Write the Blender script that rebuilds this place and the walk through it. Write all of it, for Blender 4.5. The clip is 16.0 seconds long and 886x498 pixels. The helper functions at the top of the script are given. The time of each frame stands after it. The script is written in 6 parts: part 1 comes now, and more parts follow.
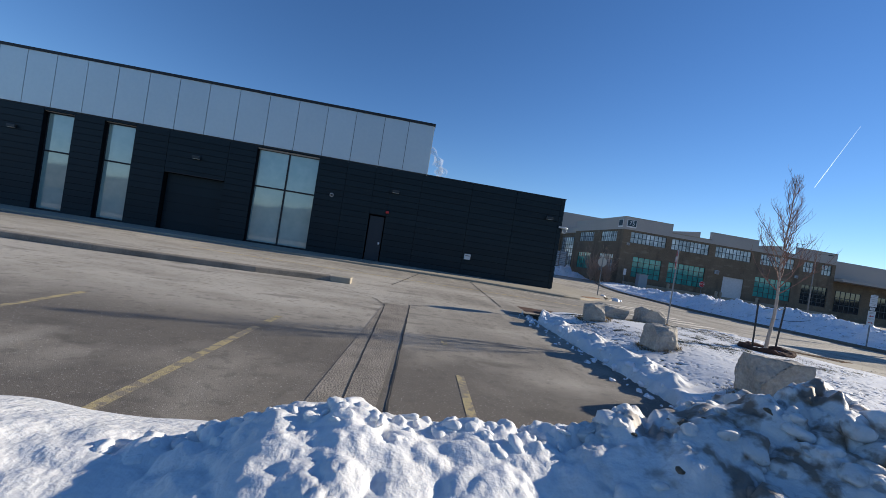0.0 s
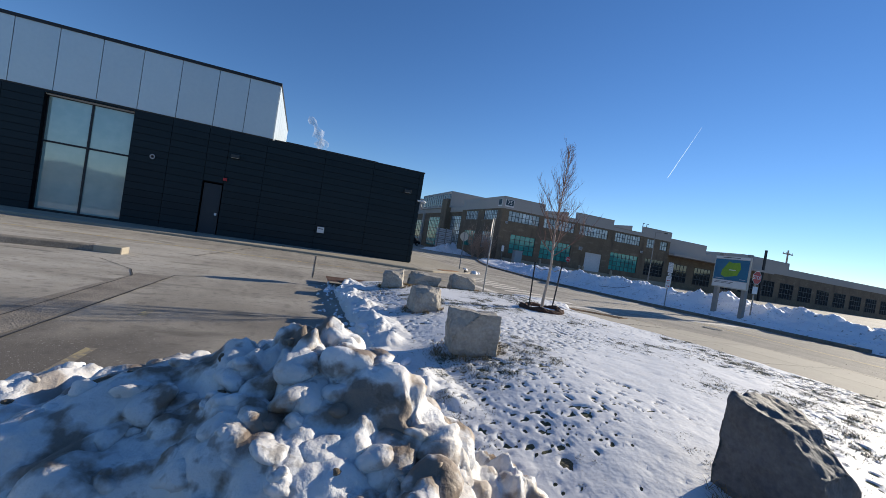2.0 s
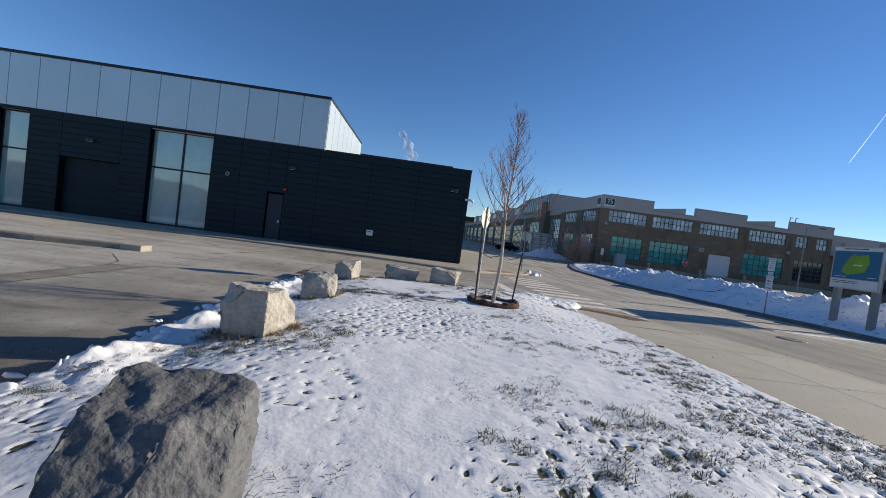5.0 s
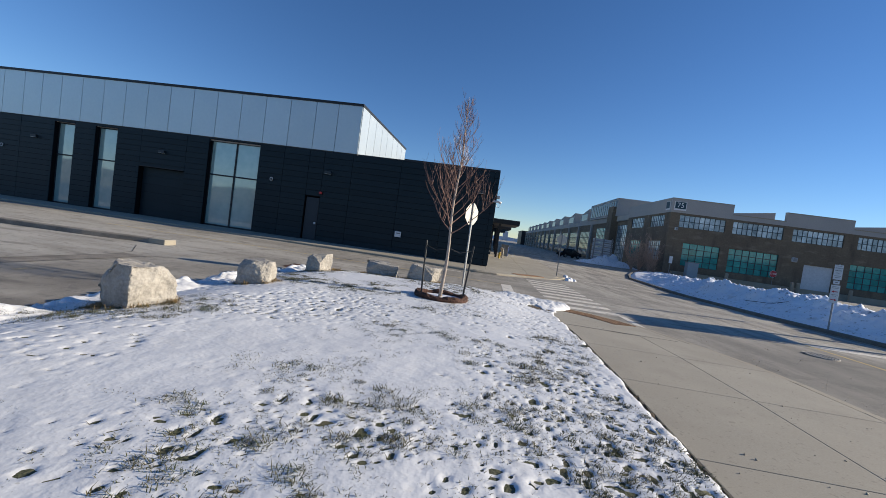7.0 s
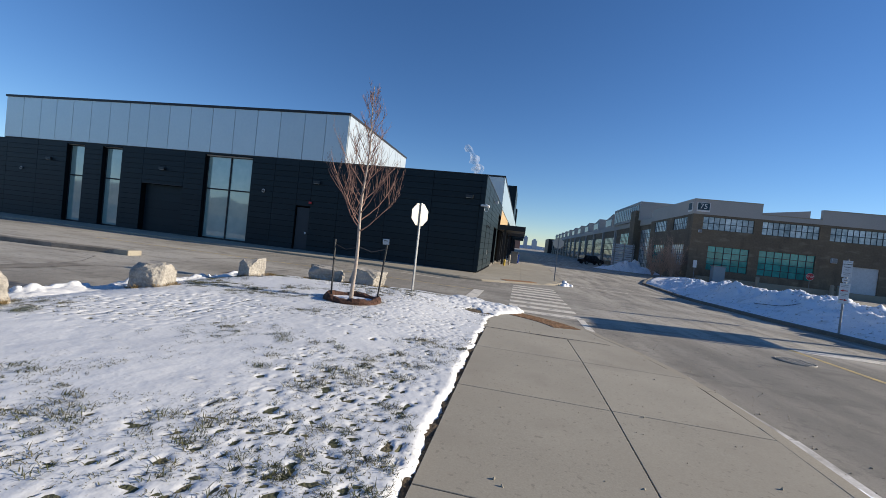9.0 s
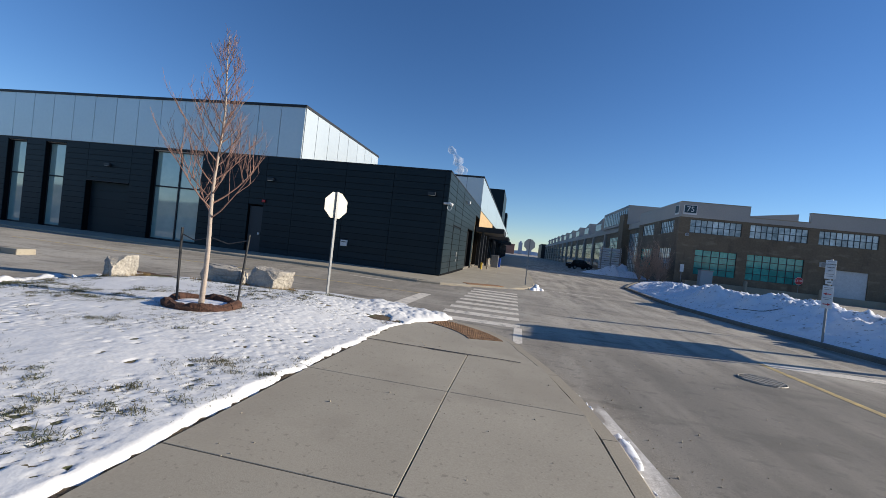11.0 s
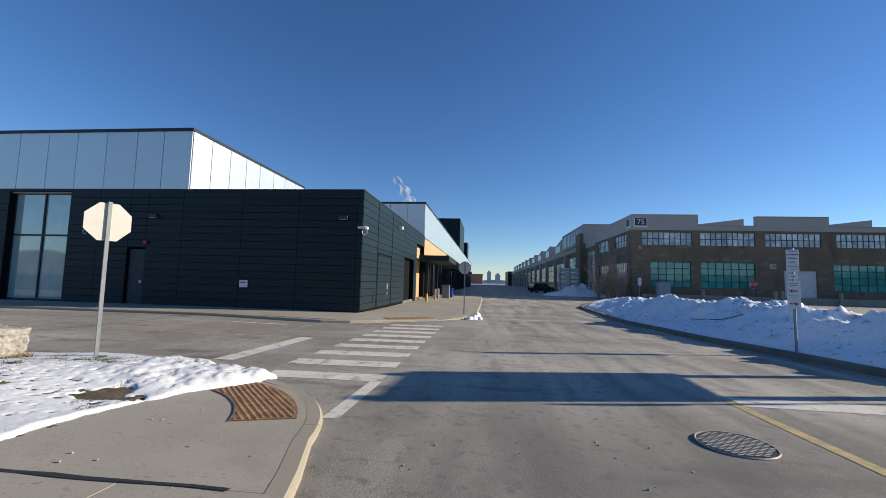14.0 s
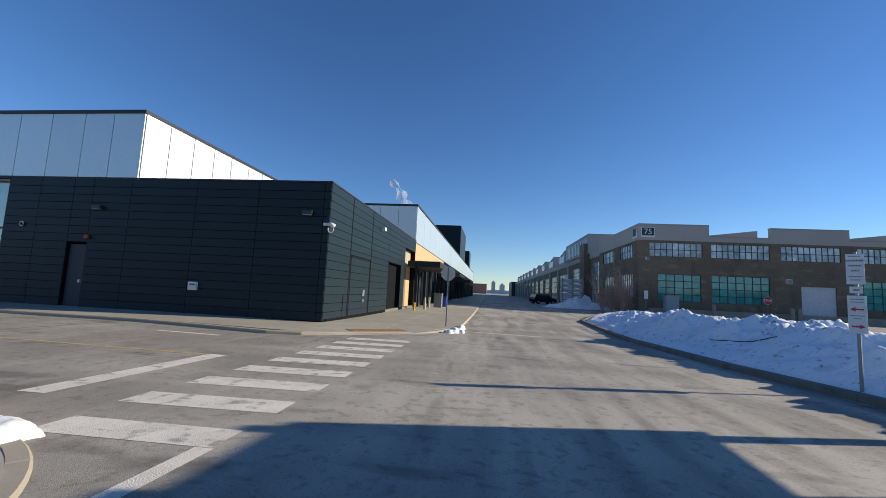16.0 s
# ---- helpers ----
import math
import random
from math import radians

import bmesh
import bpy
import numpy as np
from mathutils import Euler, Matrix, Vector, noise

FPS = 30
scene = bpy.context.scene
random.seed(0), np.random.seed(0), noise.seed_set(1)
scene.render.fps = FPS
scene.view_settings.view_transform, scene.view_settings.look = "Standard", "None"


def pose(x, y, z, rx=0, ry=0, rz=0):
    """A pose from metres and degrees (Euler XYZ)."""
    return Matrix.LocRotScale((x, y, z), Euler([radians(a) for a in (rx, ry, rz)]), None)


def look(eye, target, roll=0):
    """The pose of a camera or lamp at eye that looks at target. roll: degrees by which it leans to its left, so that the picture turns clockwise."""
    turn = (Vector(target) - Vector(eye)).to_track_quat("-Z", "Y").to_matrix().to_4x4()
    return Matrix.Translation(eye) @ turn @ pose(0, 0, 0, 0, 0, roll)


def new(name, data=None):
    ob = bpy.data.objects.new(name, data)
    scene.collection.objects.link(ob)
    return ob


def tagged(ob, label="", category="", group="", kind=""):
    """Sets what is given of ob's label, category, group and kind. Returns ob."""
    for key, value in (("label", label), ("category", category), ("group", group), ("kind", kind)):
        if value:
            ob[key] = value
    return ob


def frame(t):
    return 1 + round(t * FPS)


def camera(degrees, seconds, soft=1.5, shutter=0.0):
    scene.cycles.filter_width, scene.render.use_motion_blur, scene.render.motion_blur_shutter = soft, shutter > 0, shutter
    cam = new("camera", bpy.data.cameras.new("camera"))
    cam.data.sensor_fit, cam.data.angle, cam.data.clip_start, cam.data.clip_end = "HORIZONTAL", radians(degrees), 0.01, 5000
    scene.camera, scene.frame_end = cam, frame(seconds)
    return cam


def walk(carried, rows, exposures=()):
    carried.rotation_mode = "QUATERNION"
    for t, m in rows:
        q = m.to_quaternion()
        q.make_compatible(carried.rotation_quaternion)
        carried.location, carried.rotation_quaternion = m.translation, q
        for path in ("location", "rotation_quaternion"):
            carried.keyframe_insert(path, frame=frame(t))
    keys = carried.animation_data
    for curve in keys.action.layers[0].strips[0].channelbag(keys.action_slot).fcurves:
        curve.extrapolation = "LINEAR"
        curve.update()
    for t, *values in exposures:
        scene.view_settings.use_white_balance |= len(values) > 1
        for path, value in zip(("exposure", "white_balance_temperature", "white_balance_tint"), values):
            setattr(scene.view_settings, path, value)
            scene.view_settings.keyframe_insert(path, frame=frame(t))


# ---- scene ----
cam = camera(95.3, 16.0, soft=0.75)
PATH = [
    (0, (-0.085, -0.061, 1.585), (0.121, 1.928, 1.573), 9.1),
    (0.5, (0.637, 0.029, 1.583), (1.018, 1.992, 1.579), 8.4),
    (1, (1.312, 0.028, 1.596), (1.856, 1.953, 1.578), 8.2),
    (1.5, (1.997, -0.027, 1.631), (2.671, 1.856, 1.604), 8.8),
    (2, (2.615, -0.015, 1.638), (3.296, 1.866, 1.604), 9.2),
    (2.5, (3.251, -0.035, 1.631), (3.84, 1.876, 1.587), 8.8),
    (3, (3.899, -0.059, 1.644), (4.383, 1.881, 1.588), 8.1),
    (3.5, (4.59, -0.068, 1.66), (5.0, 1.889, 1.606), 8.0),
    (4, (5.216, -0.077, 1.674), (5.549, 1.895, 1.619), 8.2),
    (4.2, (5.496, -0.063, 1.682), (5.791, 1.914, 1.626), 7.9),
    (6.3, (8.186, -0.049, 1.74), (8.052, 1.944, 1.636), 7.9),
    (6.5, (8.432, -0.034, 1.723), (8.27, 1.957, 1.62), 7.8),
    (7, (9.078, 0.118, 1.748), (8.851, 2.103, 1.661), 7.9),
    (7.5, (9.686, 0.162, 1.791), (9.421, 2.143, 1.714), 7.8),
    (8, (10.241, 0.4, 1.802), (9.927, 2.374, 1.737), 7.3),
    (8.5, (10.773, 0.607, 1.8), (10.42, 2.574, 1.743), 7.0),
    (9, (11.217, 1.014, 1.753), (10.844, 2.978, 1.703), 6.4),
    (11.3, (12.825, 3.221, 1.701), (12.482, 5.191, 1.692), 6.4),
    (11.5, (12.907, 3.47, 1.704), (12.603, 5.447, 1.71), 5.8),
    (12, (13.133, 3.975, 1.712), (12.93, 5.964, 1.763), 5.5),
    (12.5, (13.398, 4.489, 1.687), (13.286, 6.484, 1.775), 5.9),
    (13, (13.761, 4.909, 1.586), (13.497, 6.888, 1.695), 9.7),
    (13.5, (14.104, 5.431, 1.54), (13.749, 7.395, 1.673), 2.1),
    (14, (14.419, 5.969, 1.531), (14.207, 7.952, 1.693), 1.5),
    (14.5, (14.633, 6.565, 1.493), (14.52, 8.555, 1.663), 2.9),
    (15, (14.859, 7.136, 1.513), (14.781, 9.121, 1.744), 1.6),
    (15.5, (15.04, 7.679, 1.511), (14.887, 9.664, 1.705), 2.4),
    (16, (15.223, 8.384, 1.504), (14.985, 10.359, 1.709), 2.8),
]
walk(cam, [(t, look(eye, target, roll)) for t, eye, target, roll in PATH], exposures=((0, 0.5), (4, 0.4), (9, 0.42), (12, 0.42), (16, 0.52)))

# ---- world, sun, exposure ----
SUN_AZ, SUN_EL = radians(11.8), radians(18.5)
world = bpy.data.worlds.new("sky")
scene.world = world
world.use_nodes = True
wn = world.node_tree.nodes
sky = wn.new("ShaderNodeTexSky")
sky.sky_type = "NISHITA"
sky.sun_disc = False
sky.sun_elevation = SUN_EL
sky.sun_rotation = math.pi / 2 - SUN_AZ
sky.altitude = 100
sky.air_density, sky.dust_density, sky.ozone_density = 0.9, 0.0, 4.0
vivid = wn.new("ShaderNodeHueSaturation")
vivid.inputs["Saturation"].default_value = 1.13
vivid.inputs["Hue"].default_value = 0.505
world.node_tree.links.new(sky.outputs[0], vivid.inputs["Color"])
cool = wn.new("ShaderNodeMix")
cool.data_type, cool.blend_type = "RGBA", "MULTIPLY"
cool.inputs[0].default_value = 1.0
cool.inputs[7].default_value = (1.0, 0.98, 1.0, 1)
world.node_tree.links.new(vivid.outputs[0], cool.inputs[6])
world.node_tree.links.new(cool.outputs[2], wn["Background"].inputs[0])
wn["Background"].inputs[1].default_value = 0.1
sun_data = bpy.data.lights.new("sun", "SUN")
sun_data.energy, sun_data.angle, sun_data.color = 5.0, radians(0.53), (1.0, 0.9, 0.74)
sun = new("sun", sun_data)
S = Vector((math.cos(SUN_EL) * math.cos(SUN_AZ), math.cos(SUN_EL) * math.sin(SUN_AZ), math.sin(SUN_EL)))
sun.matrix_world = look((60, 30, 40), Vector((60, 30, 40)) - S)


# ---- materials ----
def material(name, base, rough=0.6, metal=0.0, other=None, scale=3.0, fine=60.0, amount=0.5, bump=0.1, bump_scale=None, jitter=0.0, spec=0.5, stretch=(1, 1, 1)):
    """Base colour mottled towards another at two scales, with fine relief; jitter: difference from piece to piece."""
    m = bpy.data.materials.new(name)
    m.use_nodes = True
    n, l = m.node_tree.nodes, m.node_tree.links
    b = n["Principled BSDF"]
    b.inputs["Roughness"].default_value, b.inputs["Metallic"].default_value = rough, metal
    b.inputs["Specular IOR Level"].default_value = spec
    g = n.new("ShaderNodeNewGeometry")
    mp = n.new("ShaderNodeMapping")
    mp.inputs["Scale"].default_value = stretch
    l.new(g.outputs["Position"], mp.inputs[0])
    other = other or tuple(c * 0.72 for c in base)
    t1, t2 = n.new("ShaderNodeTexNoise"), n.new("ShaderNodeTexNoise")
    for t, s, d in ((t1, scale, 5), (t2, fine, 3)):
        t.inputs["Scale"].default_value, t.inputs["Detail"].default_value = s, d
        l.new(mp.outputs[0], t.inputs["Vector"])
    add = n.new("ShaderNodeMath")
    add.operation = "ADD"
    l.new(t1.outputs[0], add.inputs[0]), l.new(t2.outputs[0], add.inputs[1])
    ramp = n.new("ShaderNodeMapRange")
    ramp.inputs[1].default_value, ramp.inputs[2].default_value = 0.75, 1.25
    ramp.inputs[3].default_value, ramp.inputs[4].default_value = 0.0, amount
    l.new(add.outputs[0], ramp.inputs[0])
    mix = n.new("ShaderNodeMix")
    mix.data_type = "RGBA"
    mix.inputs[6].default_value, mix.inputs[7].default_value = (*base, 1), (*other, 1)
    l.new(ramp.outputs[0], mix.inputs[0])
    out = mix.outputs[2]
    if jitter:
        oi = n.new("ShaderNodeObjectInfo")
        mr = n.new("ShaderNodeMapRange")
        mr.inputs[3].default_value, mr.inputs[4].default_value = 1 - jitter, 1 + jitter
        l.new(oi.outputs["Random"], mr.inputs[0])
        hsv = n.new("ShaderNodeHueSaturation")
        l.new(mr.outputs[0], hsv.inputs["Value"]), l.new(out, hsv.inputs["Color"])
        out = hsv.outputs[0]
    l.new(out, b.inputs["Base Color"])
    if bump:
        bp = n.new("ShaderNodeBump")
        bp.inputs["Strength"].default_value, bp.inputs["Distance"].default_value = bump, 0.02
        src = t2
        if bump_scale:
            src = n.new("ShaderNodeTexNoise")
            src.inputs["Scale"].default_value, src.inputs["Detail"].default_value = bump_scale, 6
            l.new(mp.outputs[0], src.inputs["Vector"])
        l.new(src.outputs[0], bp.inputs["Height"]), l.new(bp.outputs[0], b.inputs["Normal"])
    return m


def mix_over(m, colour, scale, low, high, stretch=(1, 1, 1), seed=0.0, strength=1.0, detail=6, zone=None):
    """Lays a second colour over a material in noise-shaped patches."""
    n, l = m.node_tree.nodes, m.node_tree.links
    b = n["Principled BSDF"]
    src = b.inputs["Base Color"].links[0].from_socket
    g, mp, t, mr, mix = (n.new("ShaderNode" + k) for k in ("NewGeometry", "Mapping", "TexNoise", "MapRange", "Mix"))
    mp.inputs["Scale"].default_value, mp.inputs["Location"].default_value = stretch, (seed, seed * 0.7, 0)
    t.inputs["Scale"].default_value, t.inputs["Detail"].default_value = scale, detail
    mr.inputs[1].default_value, mr.inputs[2].default_value, mr.inputs[4].default_value = low, high, strength
    mix.data_type = "RGBA"
    mix.inputs[7].default_value = (*colour, 1)
    l.new(g.outputs["Position"], mp.inputs[0]), l.new(mp.outputs[0], t.inputs["Vector"])
    l.new(t.outputs[0], mr.inputs[0]), l.new(mr.outputs[0], mix.inputs[0])
    l.new(src, mix.inputs[6]), l.new(mix.outputs[2], b.inputs["Base Color"])
    if zone:
        sep = n.new("ShaderNodeSeparateXYZ")
        l.new(g.outputs["Position"], sep.inputs[0])
        for axis, a, c in zone:
            zr, mu = n.new("ShaderNodeMapRange"), n.new("ShaderNodeMath")
            zr.interpolation_type = "SMOOTHSTEP"
            zr.inputs[1].default_value, zr.inputs[2].default_value = min(a, c), max(a, c)
            zr.inputs[3].default_value, zr.inputs[4].default_value = (0, 1) if a < c else (1, 0)
            mu.operation = "MULTIPLY"
            l.new(sep.outputs[axis], zr.inputs[0])
            l.new(mix.inputs[0].links[0].from_socket, mu.inputs[0]), l.new(zr.outputs[0], mu.inputs[1]), l.new(mu.outputs[0], mix.inputs[0])
    return m


ASPHALT = material("asphalt", (0.33, 0.295, 0.24), 0.85, other=(0.21, 0.188, 0.155), scale=0.35, fine=130, amount=1.0, bump=0.3, bump_scale=160)
mix_over(ASPHALT, (0.44, 0.4, 0.335), 1.3, 0.48, 0.7, stretch=(1.6, 0.22, 1), seed=17.0, strength=0.45)
mix_over(ASPHALT, (0.15, 0.135, 0.112), 2.2, 0.52, 0.72, stretch=(1.0, 0.5, 1), seed=23.0, strength=0.5)
mix_over(ASPHALT, (0.5, 0.455, 0.38), 0.22, 0.46, 0.66, stretch=(0.5, 1.6, 1), seed=3.0, strength=0.7)
mix_over(ASPHALT, (0.14, 0.125, 0.105), 0.7, 0.62, 0.72, seed=11.0, strength=0.6)
mix_over(ASPHALT, (0.115, 0.1, 0.083), 0.45, 0.3, 0.5, seed=41.0, strength=0.85, zone=(("Y", 8.2, 5.2), ("X", 4.5, 3.5)))
mix_over(ASPHALT, (0.5, 0.46, 0.39), 0.6, 0.32, 0.56, seed=43.0, strength=0.75, stretch=(0.6, 1.5, 1), zone=(("Y", 6.0, 8.5), ("X", 2.0, -1.0), ("Y", 19.0, 15.0)))
mix_over(ASPHALT, (0.15, 0.138, 0.12), 0.8, 0.15, 0.5, seed=51.0, strength=0.2, stretch=(1.0, 0.4, 1), zone=(("X", 13.6, 16.5),))
mix_over(ASPHALT, (0.5, 0.45, 0.37), 1.1, 0.45, 0.66, stretch=(1.3, 0.14, 1), seed=71.0, strength=0.7, zone=(("X", 13.6, 14.5),))
mix_over(ASPHALT, (0.09, 0.082, 0.07), 1.4, 0.55, 0.7, stretch=(1.0, 0.14, 1), seed=77.0, strength=0.55, zone=(("X", 13.6, 14.5),))
mix_over(ASPHALT, (0.07, 0.062, 0.052), 45.0, 0.58, 0.68, seed=81.0, strength=0.35, detail=2)
mix_over(ASPHALT, (0.5, 0.47, 0.42), 55.0, 0.65, 0.7, seed=83.0, strength=0.7, detail=2)
mix_over(ASPHALT, (0.08, 0.072, 0.06), 7.0, 0.56, 0.66, seed=91.0, strength=0.35)
mix_over(ASPHALT, (0.07, 0.062, 0.05), 1.1, 0.6, 0.68, stretch=(0.5, 1.3, 1), seed=95.0, strength=0.45)
mix_over(ASPHALT, (0.12, 0.11, 0.096), 0.6, 0.18, 0.42, seed=61.0, strength=0.7, stretch=(1.0, 0.3, 1), zone=(("X", 13.6, 14.6), ("Y", 12.5, 8.5)))
SEAM = material("sealed_crack", (0.03, 0.029, 0.028), 0.7, bump=0.3)
WORN = material("worn_asphalt", (0.16, 0.14, 0.115), 0.9, other=(0.29, 0.255, 0.21), scale=2.5, fine=40, amount=1.0, bump=0.7, bump_scale=45)
CONCRETE = material("concrete", (0.385, 0.345, 0.27), 0.85, other=(0.295, 0.262, 0.205), scale=0.9, fine=70, amount=0.8, bump=0.07, bump_scale=120, jitter=0.05)
mix_over(CONCRETE, (0.2, 0.175, 0.14), 26.0, 0.64, 0.7, seed=15.0, strength=0.6, detail=2)
mix_over(CONCRETE, (0.3, 0.26, 0.2), 0.7, 0.5, 0.75, seed=16.0, strength=0.5)
mix_over(CONCRETE, (0.27, 0.235, 0.185), 1.7, 0.54, 0.72, seed=5.0, strength=0.5)
KERB = material("kerb_concrete", (0.38, 0.33, 0.25), 0.85, other=(0.29, 0.25, 0.185), scale=0.9, fine=70, amount=0.8, bump=0.18, bump_scale=120, jitter=0.03)
# Grime, plus the shade of the east kerb's road face, in one dark colour.
SEAM_KERB = material("grimy_shaded_kerb", (0.2, 0.18, 0.15), 0.9, other=(0.12, 0.108, 0.09), scale=2.5, fine=40, amount=1.0, bump=0.5, bump_scale=45)
SNOW = material("snow", (0.86, 0.87, 0.89), 0.55, other=(0.8, 0.82, 0.86), scale=2.0, fine=30, amount=0.6, bump=0.35, bump_scale=70)
LAWN_SNOW = material("lawn_snow", (0.74, 0.74, 0.735), 0.6, other=(0.63, 0.63, 0.635), scale=2.0, fine=30, amount=0.6, bump=0.25, bump_scale=24)
mix_over(LAWN_SNOW, (0.42, 0.4, 0.36), 2.6, 0.6, 0.76, seed=7.0, strength=0.25)
mix_over(LAWN_SNOW, (0.2, 0.17, 0.12), 30.0, 0.66, 0.72, seed=2.0, strength=0.4)
SOD = material("turf", (0.11, 0.105, 0.06), 0.95, other=(0.06, 0.07, 0.03), scale=5, fine=60, amount=1.0, bump=0.8, bump_scale=60)
mix_over(SOD, (0.17, 0.115, 0.065), 3.0, 0.5, 0.65, seed=12.0, strength=0.6)
DIRTY_SNOW = material("dirty_snow", (0.78, 0.78, 0.775), 0.6, other=(0.66, 0.66, 0.655), scale=2.5, fine=25, amount=0.8, bump=0.8, bump_scale=18)
DIRTY_SNOW.node_tree.nodes["Principled BSDF"].inputs["Subsurface Weight"].default_value = 0.12
DIRTY_SNOW.node_tree.nodes["Principled BSDF"].inputs["Subsurface Radius"].default_value = (0.06, 0.05, 0.04)
DIRTY_SNOW.node_tree.nodes["Principled BSDF"].inputs["Subsurface Scale"].default_value = 0.6
mix_over(DIRTY_SNOW, (0.52, 0.47, 0.41), 2.2, 0.36, 0.56, seed=19.0, strength=0.38, zone=(("X", 0.8, 2.2),))
mix_over(DIRTY_SNOW, (0.17, 0.115, 0.07), 4.5, 0.5, 0.6, seed=4.0, strength=0.9, zone=(("X", 0.9, 2.0),))
mix_over(DIRTY_SNOW, (0.1, 0.075, 0.05), 10.0, 0.58, 0.66, seed=14.0, strength=0.6, zone=(("X", 1.0, 2.4),))
mix_over(DIRTY_SNOW, (0.33, 0.25, 0.17), 5.0, 0.48, 0.62, seed=33.0, strength=0.6, zone=(("X", 2.9, 3.5),))
CLOD = material("earth_clod", (0.2, 0.15, 0.1), 0.95, other=(0.1, 0.075, 0.05), scale=12, fine=60, amount=1.0, bump=0.8, bump_scale=60)
VERGE_SNOW = material("ploughed_snow", (0.86, 0.87, 0.9), 0.55, other=(0.76, 0.78, 0.82), scale=1.2, fine=16, amount=0.8, bump=0.5, bump_scale=14)
mix_over(VERGE_SNOW, (0.2, 0.16, 0.11), 7.0, 0.64, 0.7, seed=29.0, strength=0.6)
mix_over(VERGE_SNOW, (0.3, 0.26, 0.2), 1.4, 0.62, 0.74, seed=9.0, strength=0.5)
mix_over(VERGE_SNOW, (0.14, 0.115, 0.085), 6.0, 0.62, 0.7, seed=29.0, strength=0.7)
DARK_METAL = material("dark_metal_panel", (0.0105, 0.023, 0.03), 0.48, 0.0, spec=0.22, other=(0.0085, 0.019, 0.025), scale=0.8, fine=9, amount=0.6, bump=0.03, jitter=0.1)
DOOR_BLUE = material("blue_grey_door", (0.01, 0.022, 0.034), 0.5, other=(0.008, 0.018, 0.028), scale=1, fine=9, bump=0.02)
BLACK_METAL = material("black_metal", (0.012, 0.014, 0.018), 0.5, 0.0, bump=0.02)
CORE = material("wall_core", (0.01, 0.011, 0.013), 0.8, bump=0.0, spec=0.04)
WHITE_PANEL = material("white_panel", (0.62, 0.665, 0.665), 0.45, 0.75, other=(0.56, 0.61, 0.62), scale=0.5, fine=6, amount=0.6, bump=0.02, jitter=0.03)
PALE_BAND = material("pale_blue_panel", (0.38, 0.46, 0.5), 0.3, other=(0.34, 0.42, 0.46), scale=0.5, fine=6, amount=0.6, bump=0.02, jitter=0.05)
PANEL_JOINT = material("panel_joint", (0.05, 0.055, 0.06), 0.7, bump=0.0)
GLASS = material("blind_glass", (0.36, 0.52, 0.49), 0.04, other=(0.25, 0.41, 0.4), scale=0.25, fine=2, amount=0.7, bump=0.0, spec=0.9, jitter=0.04)
GLASS.node_tree.nodes["Principled BSDF"].inputs["IOR"].default_value = 1.8
GREEN_GLASS = material("green_glass", (0.06, 0.38, 0.33), 0.06, other=(0.035, 0.22, 0.2), scale=0.4, fine=2.0, amount=0.8, bump=0.0, spec=0.9, jitter=0.2)
PALE_GLASS = material("pale_glass", (0.64, 0.7, 0.7), 0.08, other=(0.2, 0.27, 0.3), scale=0.6, fine=2.0, amount=0.9, bump=0.0, spec=0.9, jitter=0.35)
TEAL_GLASS = material("dark_teal_glass", (0.03, 0.12, 0.12), 0.06, other=(0.05, 0.2, 0.19), scale=0.4, fine=2.0, amount=0.8, bump=0.0, spec=0.9, jitter=0.3)
DARK_GLASS = material("dark_glass", (0.02, 0.025, 0.03), 0.05, bump=0.0, spec=0.9)
MULLION = material("dark_mullion", (0.03, 0.04, 0.045), 0.5, bump=0.0)
BRICK = material("brown_brick", (0.2, 0.15, 0.098), 0.9, other=(0.135, 0.102, 0.07), scale=0.4, fine=5, amount=0.9, bump=0.3, bump_scale=12)
mix_over(BRICK, (0.3, 0.24, 0.17), 1.2, 0.56, 0.7, stretch=(0.6, 0.6, 1.6), seed=44.0, strength=0.5)
mix_over(BRICK, (0.075, 0.058, 0.043), 0.8, 0.55, 0.7, stretch=(1, 1, 0.35), seed=47.0, strength=0.55)
GREY_STUCCO = material("grey_stucco", (0.42, 0.39, 0.36), 0.9, other=(0.36, 0.335, 0.31), scale=0.3, fine=8, amount=0.7, bump=0.1)
DOCK_WHITE = material("white_door", (0.62, 0.63, 0.64), 0.5, bump=0.05, fine=8)
WOOD_PANEL = material("honey_wood_panel", (0.57, 0.4, 0.2), 0.5, other=(0.46, 0.31, 0.15), scale=1.5, fine=8, amount=0.8, stretch=(1, 0.2, 3), bump=0.05)
STEEL = material("galvanised_steel", (0.27, 0.275, 0.28), 0.5, 0.6, other=(0.2, 0.205, 0.21), scale=6, fine=50, amount=0.7, bump=0.05)
SIGN_BACK = material("aluminium_sign_back", (0.56, 0.53, 0.46), 0.5, 0.2, other=(0.46, 0.43, 0.37), scale=5, fine=60, amount=0.6, bump=0.03)
RUST = material("rusty_iron", (0.36, 0.2, 0.095), 0.85, other=(0.16, 0.085, 0.04), scale=7, fine=60, amount=1.0, bump=0.4)
IRON = material("worn_cast_iron", (0.46, 0.42, 0.35), 0.6, 0.1, other=(0.3, 0.27, 0.225), scale=9, fine=60, amount=1.0, bump=0.3)
ROCK = material("limestone", (0.44, 0.4, 0.34), 0.9, other=(0.27, 0.245, 0.21), scale=4, fine=30, amount=0.9, bump=0.9, bump_scale=22)
DARK_ROCK = material("dark_limestone", (0.13, 0.13, 0.13), 0.75, other=(0.065, 0.066, 0.07), scale=5, fine=30, amount=0.9, bump=1.0, bump_scale=26)
